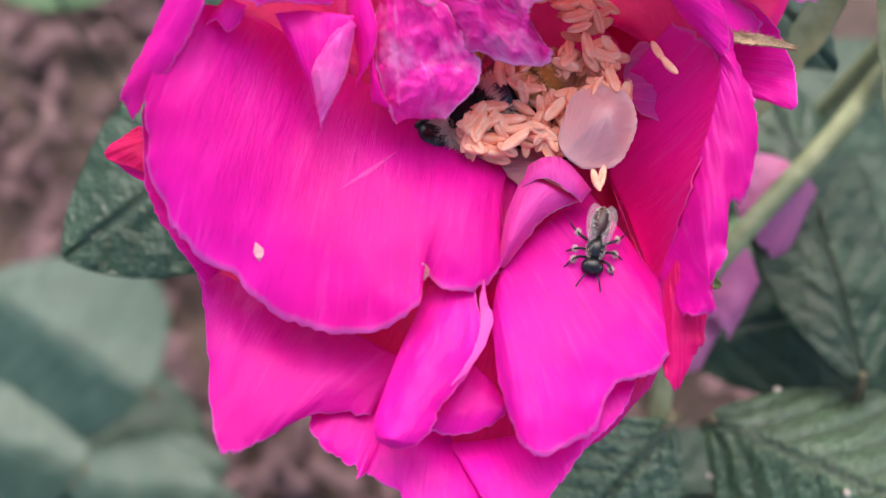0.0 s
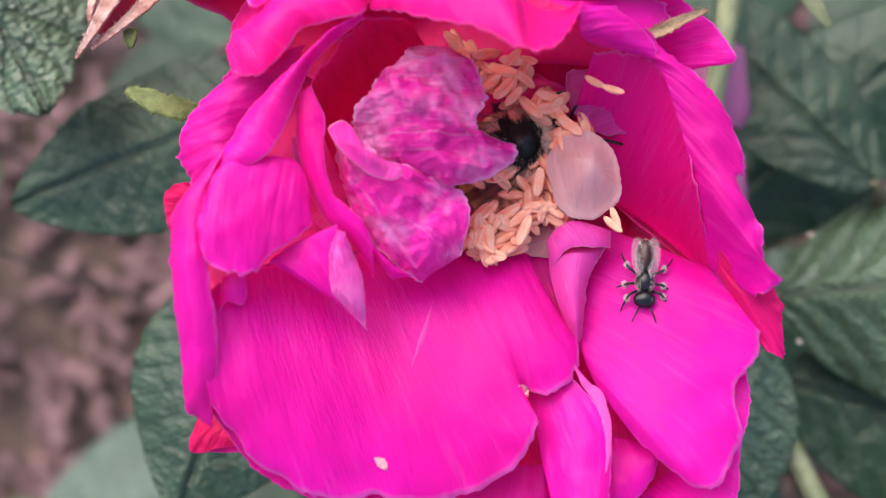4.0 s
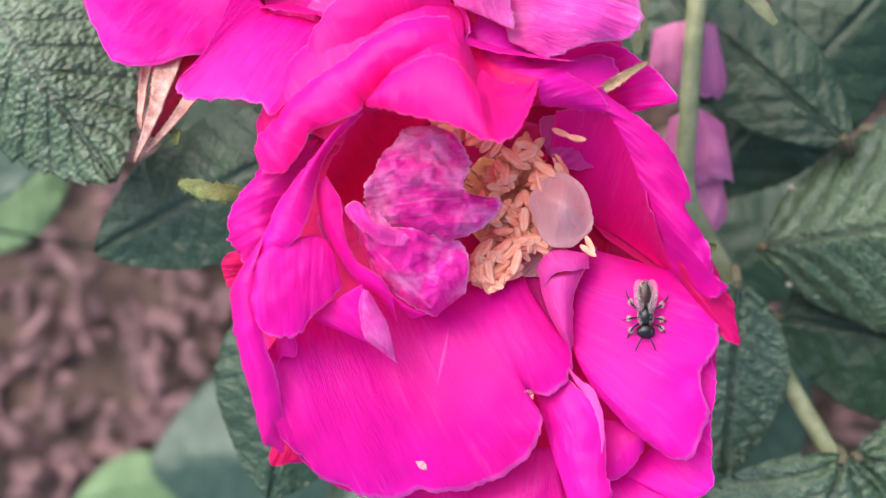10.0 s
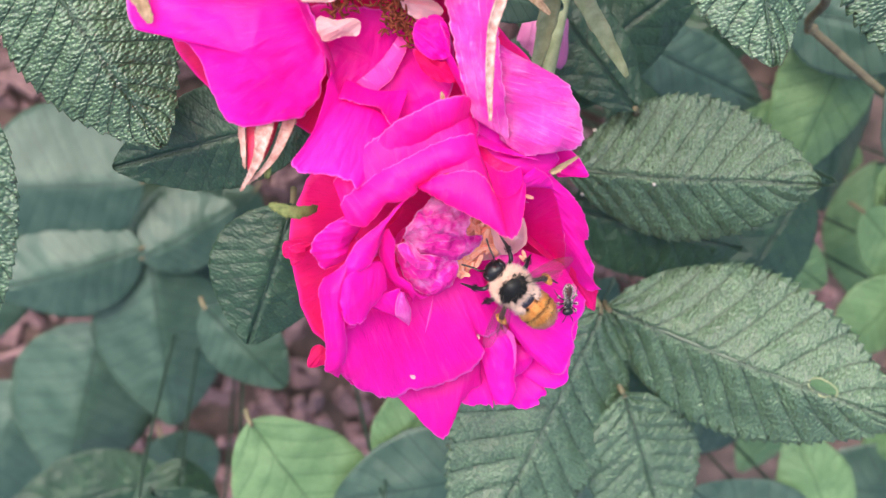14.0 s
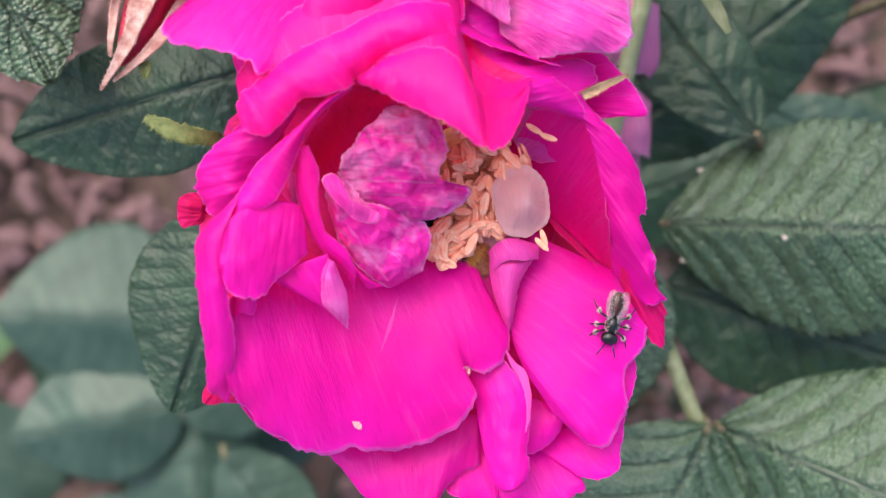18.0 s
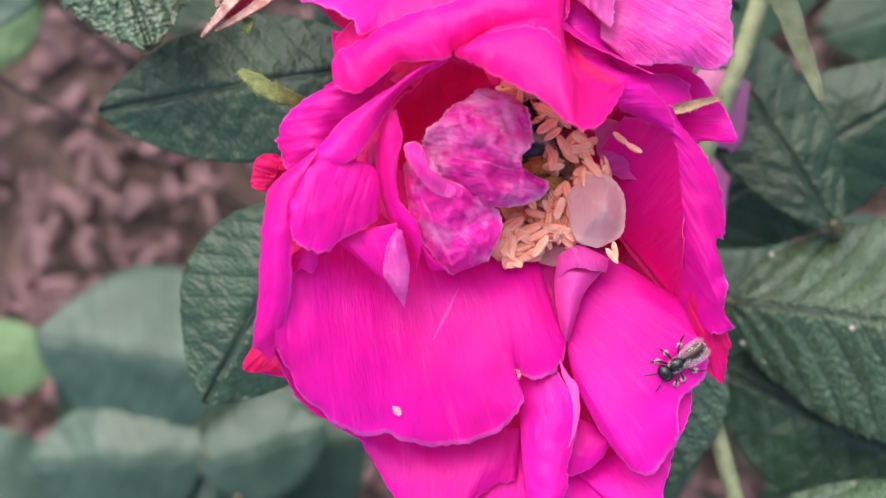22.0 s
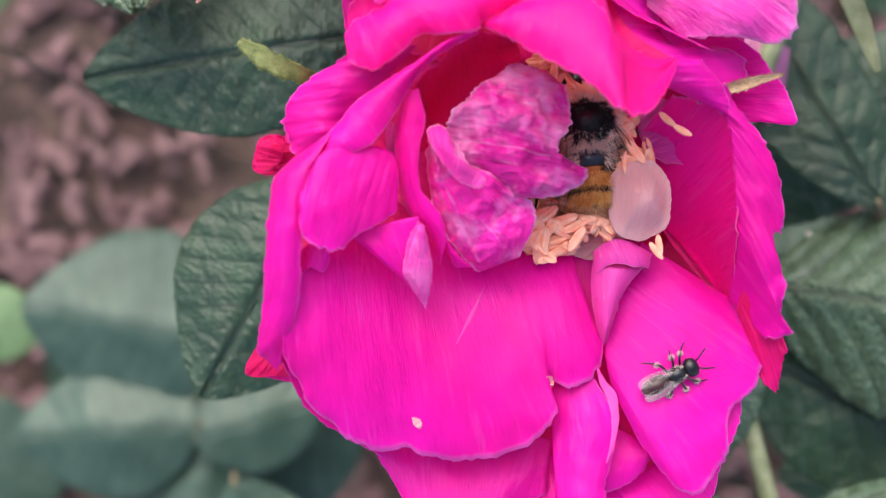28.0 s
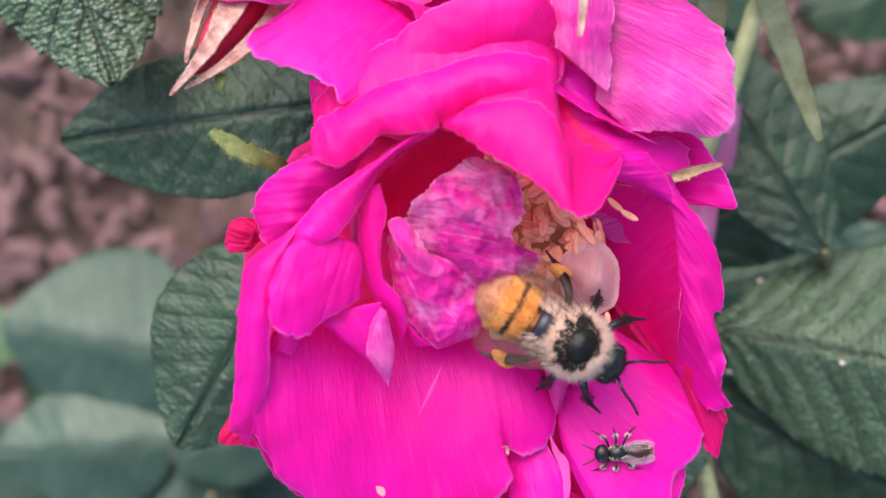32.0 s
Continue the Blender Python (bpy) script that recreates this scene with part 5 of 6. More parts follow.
tube_part("stalk", [(-33.3, 39.4, -9), (-27.6, 43.8, -12), (-23.3, 47.1, -16), (-8, 41, -60)], (1.8, 1.4, 1.3, 1.3), STEM, bud)

# ---- sepals of the blossoms ----
sepal(rose, [(-27.2, 13.5, -4), (-29.2, 14.0, -1), (-32.1, 14.5, 0.5), (-34.2, 15.5, 0.6), (-35.8, 16.2, 0.6)], 2.2, SEPAL_GREEN, "green toothed sepal tip", hairs=420, late=1.1, jag=0.3, cup=0.08)
sepal(rose, [(-5.9, 29.3, 4), (-5.8, 30.6, 5), (-5.5, 32.3, 5.5), (-5.6, 34.3, 5)], 1.2, SEPAL, hairs=260)
sepal(rose, [(13.6, 17.7, 2.2), (15.1, 18.3, 2.2), (17.2, 19.3, 2), (19.6, 20.3, 1.6)], 1.1, SEPAL, "ochre sepal lying on a petal", hairs=260)
sepal(rose, [(20.6, 0.9, -6), (22.4, -0.3, -6), (24.1, -0.3, -6)], 1.6, SEPAL_GREEN, hairs=60)
sepal(rosb, [(-54.6, 56.3, 2), (-53.2, 52.8, 3), (-51.8, 48.3, 3)], 2.8, SEPAL, hairs=160)

# ---- scars, creases and painted highlights on the petals ----
def scar(flower, pts, width, mat, label):
    """A thin pale mark that follows the petal's skin: a scar, a crease or a painted highlight."""
    p = spline(pts, 40)
    verts, faces = [], []
    high = np.array([surface(x, y) for x, y in p])
    high = np.convolve(np.pad(high, 4, "edge"), np.ones(9) / 9, "valid")
    for i, q in enumerate(p):
        d = p[min(i + 1, 39)] - p[max(i - 1, 0)]
        u = np.array([-d[1], d[0]]) / (np.linalg.norm(d) + 1e-9)
        w = width * math.sin(math.pi * (0.03 + 0.94 * i / 39)) * (0.8 + 0.3 * fuzz(i * 0.15, width, 8))
        for k in (-1, 0, 1):
            x, y = q + u * w * k * 0.5
            verts.append((x, y, high[i] + (0.05 if k else 0.16)))
    for i in range(39):
        for k in (0, 1):
            a = i * 3 + k
            faces.append((a, a + 3, a + 4, a + 1))
    return link_mesh("scar", np.array(verts) * MM + np.array([0, 0, LIFT]) - np.array(flower.location), faces, mat, flower, label)


def flat(*pts):
    return [p[:2] for p in pts]


scar(rose, flat((-7.2, -5.0, 0), (-7.8, -7.2, 0), (-8.7, -9.8, 0), (-9.3, -11.4, 0)), 0.55, NECK, "pale crease")
scar(rose, flat((5.5, -11.6, -2), (6.4, -13.3, -2), (7.6, -14.9, -2), (8.0, -18.6, -2), (7.7, -21.3, -2)), 1.2, NECK, "white torn scar")
# two small specular spots, painted as pale strips on the petal
scar(rose, flat((-12.7, -19.3, 0), (-12.1, -19.8, 0), (-11.7, -20.4, 0)), 1.0, PALE, "pale fleck painted as a highlight")
scar(rose, flat((0.3, -13.4, 0), (0.8, -13.7, 0), (1.1, -14.4, 0)), 0.9, PALE, "pale fleck painted as a highlight")

# ---- stamens ----
bm = bmesh.new()
bmesh.ops.create_uvsphere(bm, u_segments=12, v_segments=8, radius=1.0)
for v in bm.verts:
    x, y, z = v.co
    groove = 0.22 * math.exp(-((x / 0.28) ** 2)) * (1 if z > 0 else 0)
    v.co = Vector((x * 0.40, y * 0.98 - 0.0, z * 0.34 - groove + 0.16 * y * y)) * MM
anther = part("anther", bm, ANTHER, rose, "peach-orange anther")
first = anther.data
spots = [(-3.3, 18.7, -6), (0.7, 16.7, -6), (4.4, 13.2, -6), (6.6, 9.7, -6), (1.0, 11.3, -7), (3.5, 7.2, -7), (0.7, 4.6, -7), (-1.3, 7.4, -7), (3.7, 3.9, -6), (-1.9, 1.8, -6), (-2.1, 0.6, -5.5), (-0.3, 1.0, -6)]
bpy.data.objects.remove(anther)
focus = None
for k in range(292):
    c = spots[k % len(spots)]
    x, y = c[0] + rnd.gauss(0, 1.05), c[1] + rnd.gauss(0, 0.95)
    if math.hypot(x - 7.8, y - 6.0) < 3.0:
        continue
    ob = new("anther", first)
    ob.parent = rose
    s = rnd.uniform(1.1, 1.6)
    focus = ob if k == 8 else focus
    ob.matrix_basis = Matrix.Translation(at((x, y, c[2] + 0.4 + rnd.uniform(0, 3.4))) - rose.location) @ Matrix.LocRotScale(None, Euler((rnd.uniform(-0.6, 0.6), rnd.uniform(-0.7, 0.7), rnd.uniform(0, 6.3))), (s, s * rnd.uniform(0.9, 1.2), s))
for q, r in (((10.4, 13.4, 0.6), 1.2), ((8.8, 14.4, 0.2), 1.0), ((10.0, 1.7, -1.5), 0.3), ((9.7, 1.0, -1.2), 0.8)):
    ob = new("anther", first)
    ob.parent = rose
    ob.matrix_basis = Matrix.Translation(at((q[0], q[1], q[2] if q[1] > 10 else max(q[2], surface(q[0], q[1]) + 0.3))) - rose.location) @ Matrix.LocRotScale(None, Euler((0, 0.2, r)), (0.95, 1.15, 0.95))
# the lens is focused on an anther in the middle of the ring
cam.data.dof.use_dof, cam.data.dof.focus_object, cam.data.dof.aperture_fstop = True, focus, 20.0
disc_c = np.array((1.1, 9.3, -9))
for k in range(70):
    x, y = disc_c[0] + rnd.gauss(0, 3.0), disc_c[1] + rnd.gauss(0, 3.5)
    a = np.array([disc_c[0] + (x - disc_c[0]) * 0.5, disc_c[1] + (y - disc_c[1]) * 0.5, -12.0])
    tube_part("filament", [a, (a + np.array([x, y, -8])) / 2 + np.array([0, 0, 0.6]), np.array([x, y, -7.3])], (0.16, 0.13, 0.1), FILAMENT, rose, sides=5, n=6)
bm = bmesh.new()
bmesh.ops.create_uvsphere(bm, u_segments=24, v_segments=14, radius=1.0)
for v in bm.verts:
    v.co = Vector((v.co.x * 5.5, v.co.y * 6.5, v.co.z * 2.0 + 0.3 * fuzz(v.co.x * 4, v.co.y * 4, 1))) * MM + at((disc_c[0], disc_c[1], -10.2)) - rose.location
part("receptacle", bm, DISC, rose, "ochre receptacle")
heap = spline([(-22.3, 49.0, -1), (-19.9, 51.0, 0), (-16.1, 51.8, 0.5), (-12.8, 49.3, 0), (-11.2, 46.3, -1), (-10.3, 43.7, -2)], 60)
for k in range(210):
    c = heap[rnd.randrange(60)]
    b0 = c + np.array([rnd.gauss(0, 1.3), rnd.gauss(0, 1.2), rnd.uniform(-1.5, 0.8)])
    a, e = rnd.uniform(0, 6.28), rnd.uniform(1.2, 2.4)
    u = np.array([math.cos(a), math.sin(a), rnd.uniform(-0.2, 0.5)])
    w = np.array([-math.sin(a), math.cos(a), 0]) * rnd.uniform(-0.9, 0.9)
    tube_part("dry_stamen", [b0, b0 + u * e * 0.5 + w, b0 + u * e], (0.16, 0.24, 0.12), DRIED, rosb, sides=5, n=6)


# ---- bees ----
def ball(parent, name, c, r, mat, label="", seg=24, bump=0.0):
    bm = bmesh.new()
    bmesh.ops.create_uvsphere(bm, u_segments=seg, v_segments=seg * 2 // 3, radius=1.0)
    for v in bm.verts:
        d = 1 + bump * fuzz(v.co.x * 3, v.co.y * 3, v.co.z * 3)
        v.co = Vector((v.co.x * r[0] * d + c[0], v.co.y * r[1] * d + c[1], v.co.z * r[2] * d + c[2])) * MM
    return part(name, bm, mat, parent, label)


def fur(parent, name, c, r, test, n, length, mat, label, lean=(0, -0.5, 0.1), seed=1):
    """Hairs on an ellipsoid where test(unit vector) holds, joined into one coat."""
    rn = random.Random(seed)
    verts, faces = [], []
    while len(faces) < n * 3:
        d = Vector((rn.gauss(0, 1), rn.gauss(0, 1), rn.gauss(0, 1))).normalized()
        if not test(d):
            continue
        p = Vector((d.x * r[0], d.y * r[1], d.z * r[2])) * 0.97 + Vector(c)
        nrm = Vector((d.x / r[0], d.y / r[1], d.z / r[2])).normalized()
        way = (nrm + Vector(lean) + Vector((rn.uniform(-1, 1), rn.uniform(-1, 1), rn.uniform(-1, 1))) * 0.35).normalized()
        tip = p + way * length * rn.uniform(0.6, 1.15)
        u = nrm.orthogonal().normalized() * 0.034
        w = nrm.cross(u)
        e = len(verts)
        verts += [p + u, p - u * 0.5 + w, p - u * 0.5 - w, tip]
        faces += [(e, e + 1, e + 3), (e + 1, e + 2, e + 3), (e + 2, e, e + 3)]
    return link_mesh(name, [v * MM for v in verts], faces, mat, parent, label)


def limb(parent, name, root, pts, radii, mat, label=""):
    """A jointed leg or feeler whose origin is its root."""
    v, f = tube([np.array(p) for p in pts], radii, 8, len(pts) * 4)
    ob = link_mesh(name, v * MM, f, mat, parent, label)
    ob.location = Vector(root) * MM
    return ob


def wing(parent, name, root, length, width, turn, mat):
    n = 24
    rim = []
    for i in range(n):
        a = 2 * math.pi * i / n
        rim.append((width * 0.5 * math.sin(a) * (1.1 - 0.3 * math.cos(a)), -length * 0.5 * (1 - math.cos(a)), 0.12 * math.sin(3 * a)))
    mid = np.mean(rim, axis=0)
    top = [mid] + [mid + (np.array(q) - mid) * s for s in (0.33, 0.66, 1.0) for q in rim]
    v, f = skin(np.array(top), n, 3, 0.03)
    ob = link_mesh(name, v * MM, f, mat, parent, "veined brownish translucent wing")
    for side, end in ((0.42, 0.97), (0.18, 0.9), (-0.1, 0.86), (-0.32, 0.7)):
        vein_pts = [(0, 0, 0.03), (width * side * 0.8, -length * end * 0.3, 0.05), (width * side, -length * end * 0.65, 0.05), (width * side * 0.75, -length * end, 0.04)]
        vv, vf = tube([np.array(q) for q in vein_pts], (0.006 * length, 0.0035 * length, 0.002 * length), 5, 12)
        link_mesh("vein", vv * MM, vf, BLACK, ob)
    ob.matrix_basis = pose(root[0] * MM, root[1] * MM, root[2] * MM, turn[0], turn[1], turn[2])
    return ob


def bumblebee():
    ob = thing("bumblebee", (0, 0, 0), "furry bumblebee with tan thorax, black patch and orange abdomen", "bee")
    ball(ob, "thorax", (0, 2.2, 0.3), (2.95, 3.15, 2.7), TANSKIN, "tan-furred thorax", 28)
    ball(ob, "thorax_patch", (0, 2.45, 0.78), (2.5, 2.3, 2.5), BLACK, "bald shiny black patch", 24, 0.03)
    ball(ob, "first_segment", (0, -1.6, 0.0), (2.45, 1.5, 2.45), BLACKBLUE, "shiny black first segment", 24)
    ball(ob, "abdomen", (0, -4.7, -0.2), (2.75, 4.0, 2.6), ORANGESKIN, "abdomen with orange bands", 32)
    head = ball(ob, "head", (0, 6.4, 0.0), (2.1, 1.75, 1.8), BLACK, "shiny black head", 24, 0.03)
    for s in (-1, 1):
        ball(head, "eye", (s * 1.75, 6.5, 0.1), (0.55, 1.05, 1.25), BLACK, "black compound eye", 16)
    fur(ob, "thorax_fur", (0, 2.2, 0.3), (3.0, 3.2, 2.8), lambda d: d.z > -0.4 and (d.y - 0.02) ** 2 / 0.46 + d.x**2 / 0.74 > 1.0 + 0.5 * fuzz(d.x * 3, d.y * 3, 4), 5200, 1.45, TAN, "tan fur round the thorax", (0, 0, 0.2), 3)
    fur(ob, "patch_fur", (0, 2.2, 0.3), (3.0, 3.2, 2.8), lambda d: d.z > 0.2 and (d.y - 0.02) ** 2 / 0.48 + d.x**2 / 0.78 < 1.08 + 0.5 * fuzz(d.x * 3, d.y * 3, 4), 2600, 0.85, BLACKMATT, "short black fur", (0, -0.6, 0), 4)
    form = ((0, -4.7, -0.2), (2.75, 4.0, 2.6))
    fur(ob, "abdomen_fur", *form, lambda d: d.z > -0.5 and -0.45 < d.y < 0.46 and not -0.06 < d.y < 0.08, 4200, 1.15, ORANGE, "orange fur in bands", (0, -0.9, 0), 5)
    fur(ob, "tail_fur", *form, lambda d: d.z > -0.6 and d.y < -0.36, 1900, 1.1, TAILHAIR, "reddish tan fur at the tail", (0, -0.7, 0), 9)
    fur(ob, "band_fur", *form, lambda d: d.z > -0.4 and (-0.08 < d.y < 0.10 or -0.46 < d.y < -0.38 or (0.44 < d.y < 0.6 and abs(d.x) > 0.25)), 1500, 0.9, BLACKMATT, "black bands", (0, -0.8, 0), 7)
    fur(ob, "waist_fur", (0, -1.5, 0.0), (2.6, 2.2, 2.4), lambda d: d.z > -0.3 and (abs(d.x) > 0.5 or d.y > 0.75), 1300, 1.35, TAN, "cream fur at the waist", (0, -0.5, 0.2), 6)
    fur(head, "face_fur", (0, 6.4, 0.0), (2.1, 1.75, 1.8), lambda d: d.z > -0.2, 350, 0.6, BLACKMATT, "black face hair", (0, 0.2, 0.2), 8)
    legs = []
    for s in (-1, 1):
        for y, reach, back in ((4.4, 3.6, 2.6), (2.2, 4.2, -0.4), (0.2, 4.6, -3.4)):
            leg = limb(ob, "leg", (s * 1.8, y, -1.6), [(0, 0, 0), (s * reach * 0.5, back * 0.3, 0.9), (s * reach * 0.85, back * 0.8, -0.6), (s * reach * 1.0, back * 1.25, -1.5), (s * reach * 1.1, back * 1.6, -1.9)],
                       (0.42, 0.45, 0.36 if back > -3 else 0.62, 0.22, 0.10), BLACK, "hairy black leg")
            fur(leg, "leg_hair", (s * reach * 0.8, back * 0.72, -0.35), (0.45, 0.55, 0.5), lambda d: True, 160, 0.5, BLACKMATT, "", (0, 0, -0.3), 30 + int(reach * 10) + s)
            if back < -3:
                ball(leg, "pollen_load", (s * reach * 0.85, back * 0.85, -0.6), (0.8, 1.4, 0.7), POLLEN, "orange pollen load", 14, 0.1)
            legs.append((leg, s, back))
        limb(ob, "antenna", (s * 0.8, 7.8, 0.4), [(0, 0, 0), (s * 0.9, 1.0, 0.7), (s * 1.6, 2.6, 0.0), (s * 2.4, 4.0, -0.5)], (0.16, 0.17, 0.16, 0.14), BLACK, "black elbowed antenna")
    wings = []
    for s in (-1, 1):
        wings.append((wing(ob, "fore_wing", (s * 2.3, 2.2, 2.2), 10.0, 3.4, (8, 0, s * 14), WING), s, (s * 2.3, 2.2, 2.2), 14))
        wings.append((wing(ob, "hind_wing", (s * 2.2, 0.9, 2.0), 7.0, 2.8, (5, 0, s * 9), WING), s, (s * 2.2, 0.9, 2.0), 9))
    return ob, legs, wings


def small_bee():
    ob = thing("small_bee", (0, 0, 0), "small dark sweat bee dusted with pale pollen hairs", "bee")
    ball(ob, "thorax", (0, 0.8, 0.1), (0.88, 1.0, 0.82), BLACK, "glossy black thorax", 24)
    head = ball(ob, "head", (0, 2.45, 0.0), (1.02, 0.82, 0.75), BLACK, "glossy black head", 24)
    for s in (-1, 1):
        ball(head, "eye", (s * 0.68, 2.55, 0.1), (0.3, 0.5, 0.5), BLACK, "", 14)
    abdomen = ball(ob, "abdomen", (0, -1.6, 0.1), (0.86, 1.6, 0.78), RUST, "dark reddish abdomen", 26)
    for k in range(4):
        y = -0.6 - k * 0.6
        r = 0.86 * math.sqrt(max(0.05, 1 - ((y + 1.6) / 1.62) ** 2))
        ring = [(r * math.cos(a), y, 0.05 + r * 0.87 * math.sin(a)) for a in np.linspace(-0.4, math.pi + 0.4, 14)]
        v, f = tube(ring, (0.05, 0.06, 0.05), 5, 28)
        link_mesh("band", v * MM, f, BLACK, abdomen)
    fur(ob, "thorax_fur", (0, 0.9, 0.1), (0.8, 1.0, 0.8), lambda d: d.z > -0.3 and abs(d.x) > 0.5, 240, 0.22, DUST, "pale dusty hair", (0, -0.3, 0), 11)
    fur(ob, "abdomen_fur", (0, -1.6, 0.1), (0.86, 1.6, 0.78), lambda d: abs(d.x) > 0.3 or d.y < -0.7, 240, 0.18, DUST, "pale dusty hair", (0, -0.8, 0), 12)
    legs = []
    for s in (-1, 1):
        for y, reach, back in ((1.6, 1.5, 1.3), (0.9, 1.7, 0.2), (0.1, 1.6, -1.4)):
            leg = limb(ob, "leg", (s * 0.6, y, -0.35), [(0, 0, 0), (s * reach * 0.55, back * 0.3, 0.35), (s * reach * 0.95, back * 0.9, -0.3), (s * reach * 1.15, back * 1.4, -0.6)], (0.12, 0.13, 0.09, 0.04), BLACK, "thin leg")
            fur(leg, "leg_hair", (s * reach * 0.7, back * 0.5, 0.15), (0.2, 0.25, 0.16), lambda d: True, 110, 0.24, DUST, "pale pollen brush", (0, 0, -0.2), 60 + int(reach * 10) + s)
            legs.append((leg, s, back))
        limb(ob, "antenna", (s * 0.35, 3.1, 0.2), [(0, 0, 0), (s * 0.35, 0.6, 0.35), (s * 0.75, 1.5, 0.0)], (0.07, 0.08, 0.07), BLACK, "black antenna")
        wing(ob, "wing", (s * 0.6, 0.7, 0.75), 4.0, 1.15, (3, 0, s * 2), SILVER_WING)
    return ob, legs


bumble, bumble_legs, bumble_wings = bumblebee()
sweat, sweat_legs = small_bee()


def motions():
    # seconds, x, y, z in millimetres from the blossom's middle, heading in degrees
    path = [
        (0.0, -2.6, 4.2, -6.0, -208),
        (0.5, -2.8, 3.7, -6.0, -206),
        (1.0, -1.8, 7.5, -6.0, -200),
        (1.5, -3.7, 4.3, -6.0, -156),
        (2.0, -0.7, 10.9, -5.5, -109),
        (2.5, -2.5, 9.0, -5.5, -101),
        (3.0, -0.3, 9.0, -5.5, -72),
        (3.5, -0.7, 9.4, -5.5, -72),
        (5.5, 0.4, 8.9, -5.0, -74),
        (6.0, 0.5, 10.0, -5.0, -78),
        (6.5, 0.3, 10.3, -5.0, -71),
        (7.0, 1.1, 11.2, -5.5, -67),
        (7.5, 0.9, 10.7, -5.5, -78),
        (8.0, -0.1, 10.5, -5.0, -81),
        (8.4, 0.1, 4.6, -3.0, -77),
        (8.8, 1.0, 4.9, 1.0, -134),
        (9.0, 5.8, 1.2, 3.5, -161),
        (9.2, 5.6, -0.8, 5.0, -179),
        (9.3, 13.8, -17.8, 18.0, -174),
        (9.4, 17.4, -34.3, 34.0, -175),
        (10.3, 90.0, -150.0, 60.0, -210),
        (11.3, 190.0, 30.0, 80.0, -240),
        (12.1, 150.0, 70.0, 60.0, -265),
        (12.3, 63.3, 19.7, 16.0, -274),
        (12.4, 36.9, 16.0, 14.0, -274),
        (12.5, 34.2, 16.5, 14.0, -276),
        (12.8, 24.7, 21.9, 14.0, -278),
        (13.0, 23.0, 7.4, 12.0, -278),
        (13.2, 22.7, -5.4, 11.0, -278),
        (13.5, 11.6, -15.1, 8.0, -311),
        (13.7, 11.2, -19.4, 6.0, -316),
        (14.0, 7.4, -3.5, 4.0, -317),
        (14.3, 5.3, 0.7, -2.0, -311),
        (14.5, 4.4, 3.5, -5.0, -308),
        (16.5, 1.1, 7.8, -8.0, -378),
        (17.0, 0.6, 10.0, -8.0, -376),
        (17.5, -2.2, 1.9, -8.0, -362),
        (18.0, -2.9, 2.6, -8.0, -306),
        (19.0, -4.4, 4.1, -8.0, -255),
        (19.6, -3.7, 4.4, -5.6, -264),
        (20.0, -3.5, 4.4, -5.4, -266),
        (20.4, -4.2, 4.2, -6.0, -270),
        (21.0, -5.7, 1.5, -8.0, -289),
        (22.0, -1.3, 14.0, -5.5, -342),
        (22.5, -1.6, 11.0, -4.5, -357),
        (23.0, 1.3, 6.5, -4.0, -365),
        (24.0, 3.4, 9.8, -4.2, -348),
        (24.6, 2.7, 10.6, -4.4, -338),
        (25.0, 3.1, 10.5, -4.4, -337),
        (25.5, 2.3, 11.0, -4.4, -336),
        (26.0, 2.0, 10.8, -4.2, -334),
        (26.5, 1.6, 10.8, -4.2, -340),
        (28.5, 1.6, 11.4, -4.0, -352),
        (29.0, 1.4, 8.8, -2.6, -382),
        (29.5, 3.3, 7.7, -1.5, -387),
        (30.0, 3.1, 4.3, 1.0, -392),
        (30.5, 2.9, 7.3, 1.0, -387),
        (30.8, 1.9, 9.2, 1.0, -427),
        (31.0, 2.0, 10.9, 1.0, -457),
        (31.5, 2.3, 9.5, 1.0, -464),
        (31.8, 2.9, 5.6, 0.0, -470),
        (32.0, 3.8, -0.1, 4.0, -472),
    ]
    walk(bumble, [(t, pose(x * MM, y * MM, z * MM + LIFT, 0, 0, a)) for t, x, y, z, a in path])
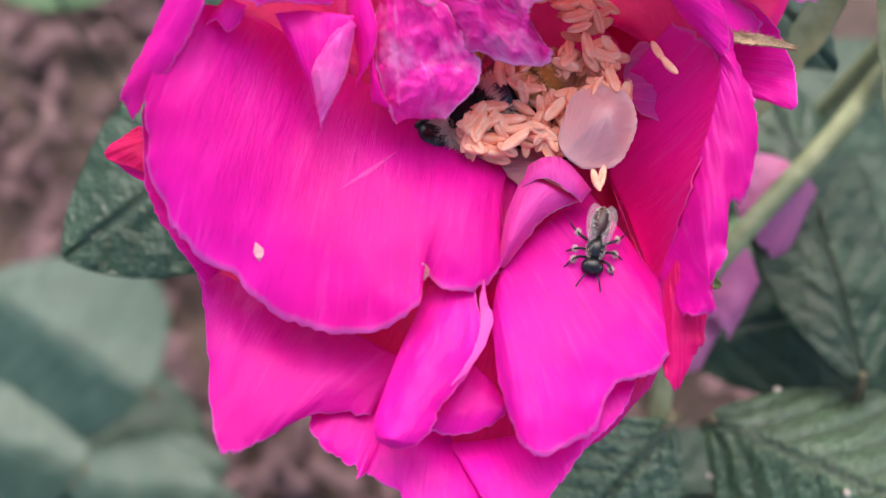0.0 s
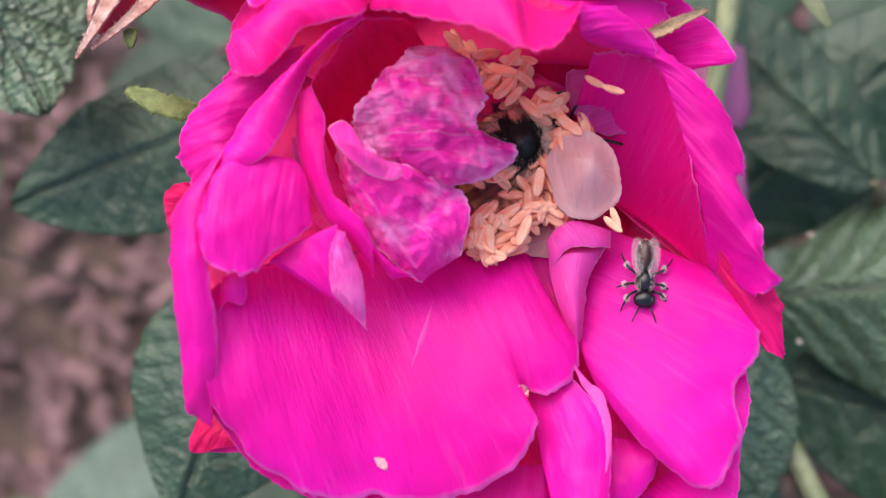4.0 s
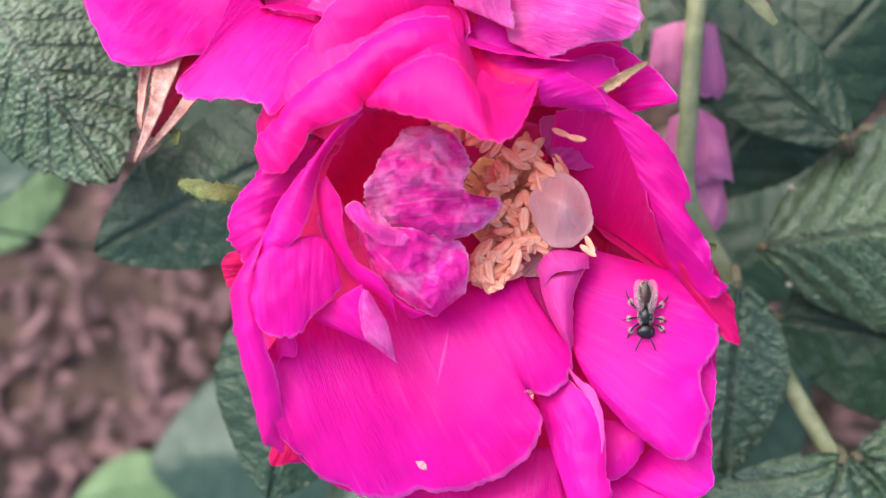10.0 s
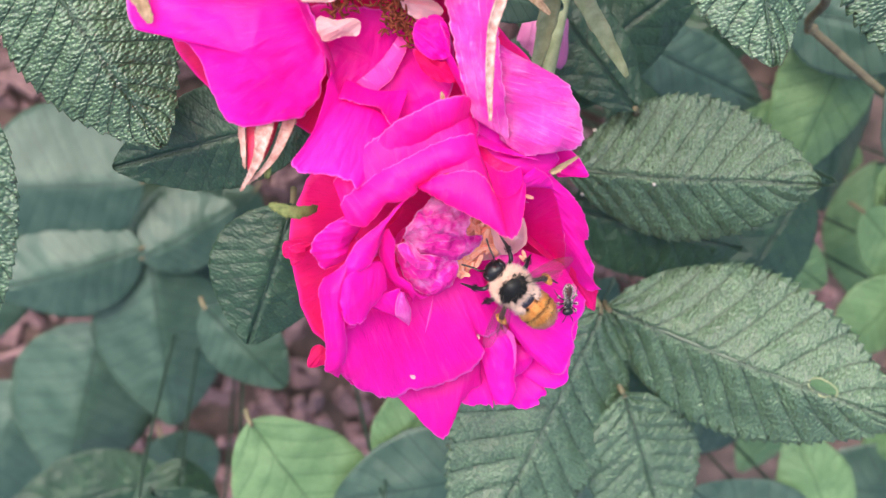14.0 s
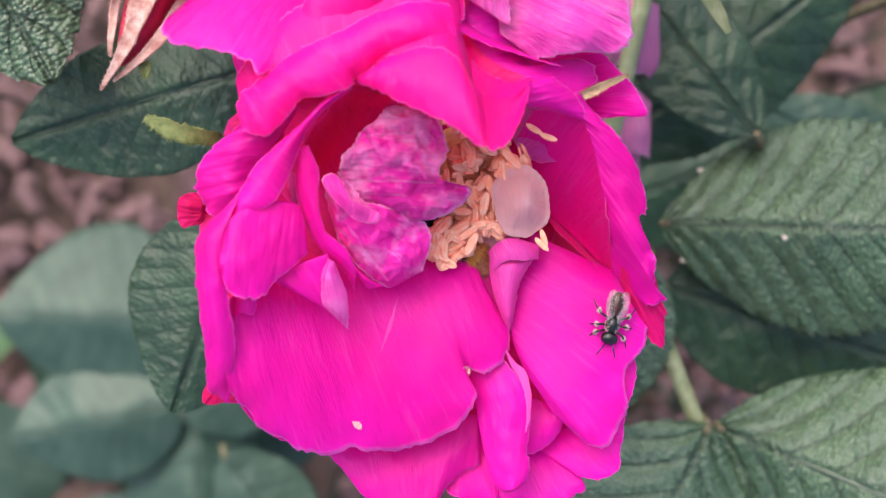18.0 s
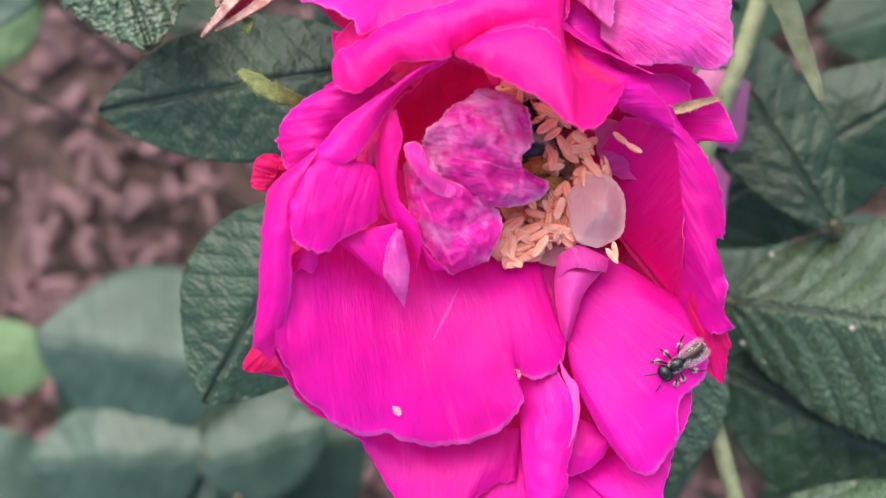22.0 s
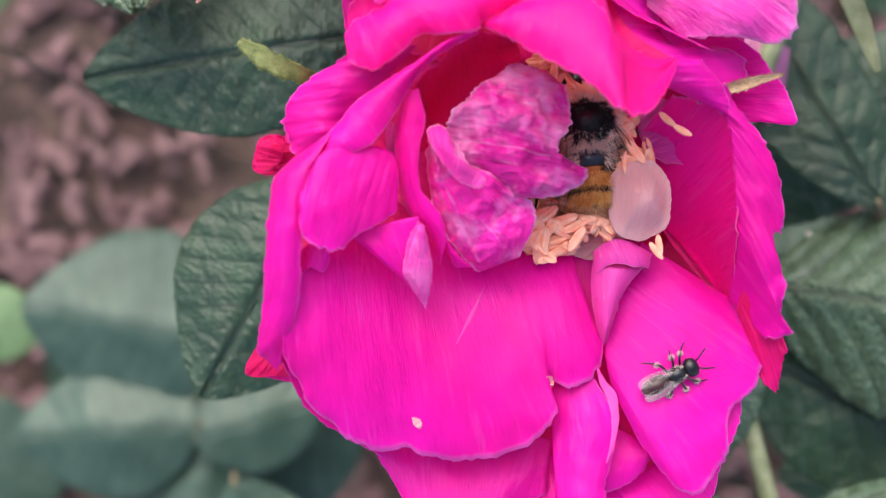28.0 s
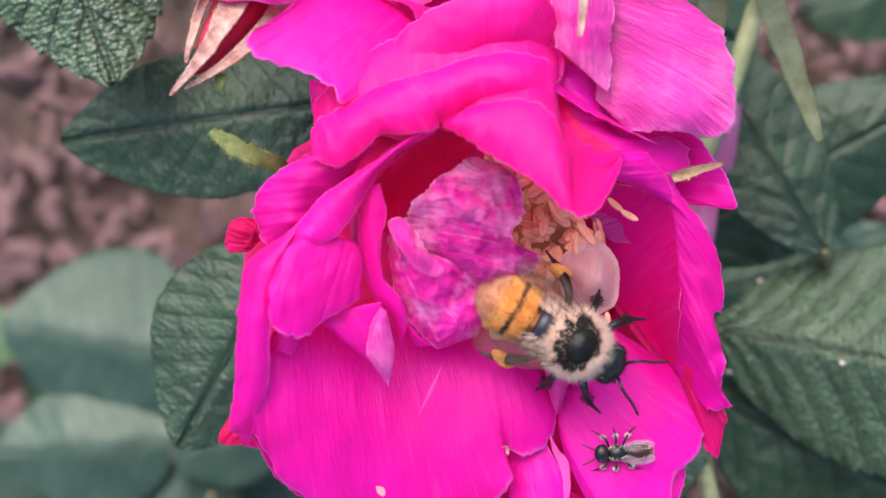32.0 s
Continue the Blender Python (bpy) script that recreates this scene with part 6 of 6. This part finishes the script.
    stroll = [
        (0.0, 12.4, -3.4, -163),
        (0.5, 12.2, -3.8, -161),
        (1.0, 12.6, -3.8, -165),
        (1.5, 12.3, -4.0, -170),
        (2.0, 13.1, -4.3, -174),
        (2.5, 11.4, -3.8, -179),
        (3.0, 12.4, -4.3, -177),
        (3.5, 12.4, -3.4, -184),
        (5.5, 12.8, -4.3, -187),
        (6.0, 12.8, -4.9, -190),
        (6.5, 12.4, -4.3, -188),
        (7.0, 13.1, -4.4, -184),
        (7.5, 13.2, -5.3, -187),
        (8.0, 12.8, -5.4, -190),
        (8.5, 12.9, -5.5, -189),
        (9.0, 14.2, -5.9, -191),
        (9.6, 15.7, -6.3, -191),
        (10.0, 14.9, -6.3, -189),
        (10.5, 15.4, -7.5, -187),
        (11.0, 16.1, -8.0, -184),
        (11.8, 17.4, -8.2, -181),
        (12.5, 17.4, -8.1, -182),
        (13.0, 17.3, -8.4, -182),
        (13.5, 17.1, -7.1, -180),
        (14.0, 18.5, -8.1, -182),
        (14.5, 18.7, -7.8, -181),
        (16.6, 18.2, -8.9, -190),
        (17.0, 18.3, -8.1, -192),
        (17.5, 16.8, -7.6, -191),
        (18.0, 18.2, -7.8, -193),
        (19.0, 18.2, -8.1, -202),
        (20.0, 19.2, -8.6, -209),
        (21.0, 19.3, -9.1, -212),
        (22.0, 19.2, -9.7, -227),
        (22.5, 18.3, -9.6, -247),
        (23.0, 18.0, -8.9, -271),
        (24.0, 17.1, -8.6, -271),
        (25.0, 9.1, -7.2, -269),
        (25.3, 6.4, -8.9, -267),
        (25.5, 9.8, -9.5, -286),
        (26.0, 9.2, -12.4, -220),
        (26.5, 8.1, -13.5, -183),
        (27.2, 9.6, -12.9, -102),
        (28.5, 14.8, -10.9, -47),
        (29.0, 16.8, -10.2, -68),
        (29.5, 18.5, -9.8, 1),
        (30.0, 17.9, -8.1, 45),
        (30.5, 17.2, -7.9, 57),
        (31.0, 15.3, -9.4, 86),
        (31.5, 13.8, -11.2, 96),
        (32.0, 13.5, -12.1, 101),
    ]
    walk(sweat, [(t, pose(x * MM, y * MM, (surface(x, y) + 1.15) * MM + LIFT, 0, 0, a)) for t, x, y, a in stroll])
    for legs, pace in ((bumble_legs, 0.5), (sweat_legs, 0.4)):
        for k, (leg, s, back) in enumerate(legs):
            spot = leg.location.copy()
            rows = []
            for i in range(int(32 / pace) + 1):
                swing = 9 * math.sin(i * 2.1 + k * 1.7)
                rows.append((i * pace, Matrix.Translation(spot) @ pose(0, 0, 0, 3 * math.sin(i * 1.3 + k), 0, swing)))
            rows.append((32.0, Matrix.Translation(spot)))
            walk(leg, rows if int(32 / pace) * pace < 32 else rows[:-1])
    for w, s, root, rest in bumble_wings:
        place = [c * MM for c in root]
        folded = pose(*place, 8, 0, s * rest)
        rows = [(0, folded), (9.2, folded)]
        for span in ((9.3, 9.6), (12.2, 14.0)):
            k = 0
            t = span[0]
            while t < span[1]:
                rows.append((t, pose(*place, 0, s * (-28 if k % 2 else 30), s * (rest + 50))))
                t, k = t + 2 / 30, k + 1
            rows.append((span[1] + 0.15, folded))
        rows += [(32, folded)]
        walk(w, rows)


motions()
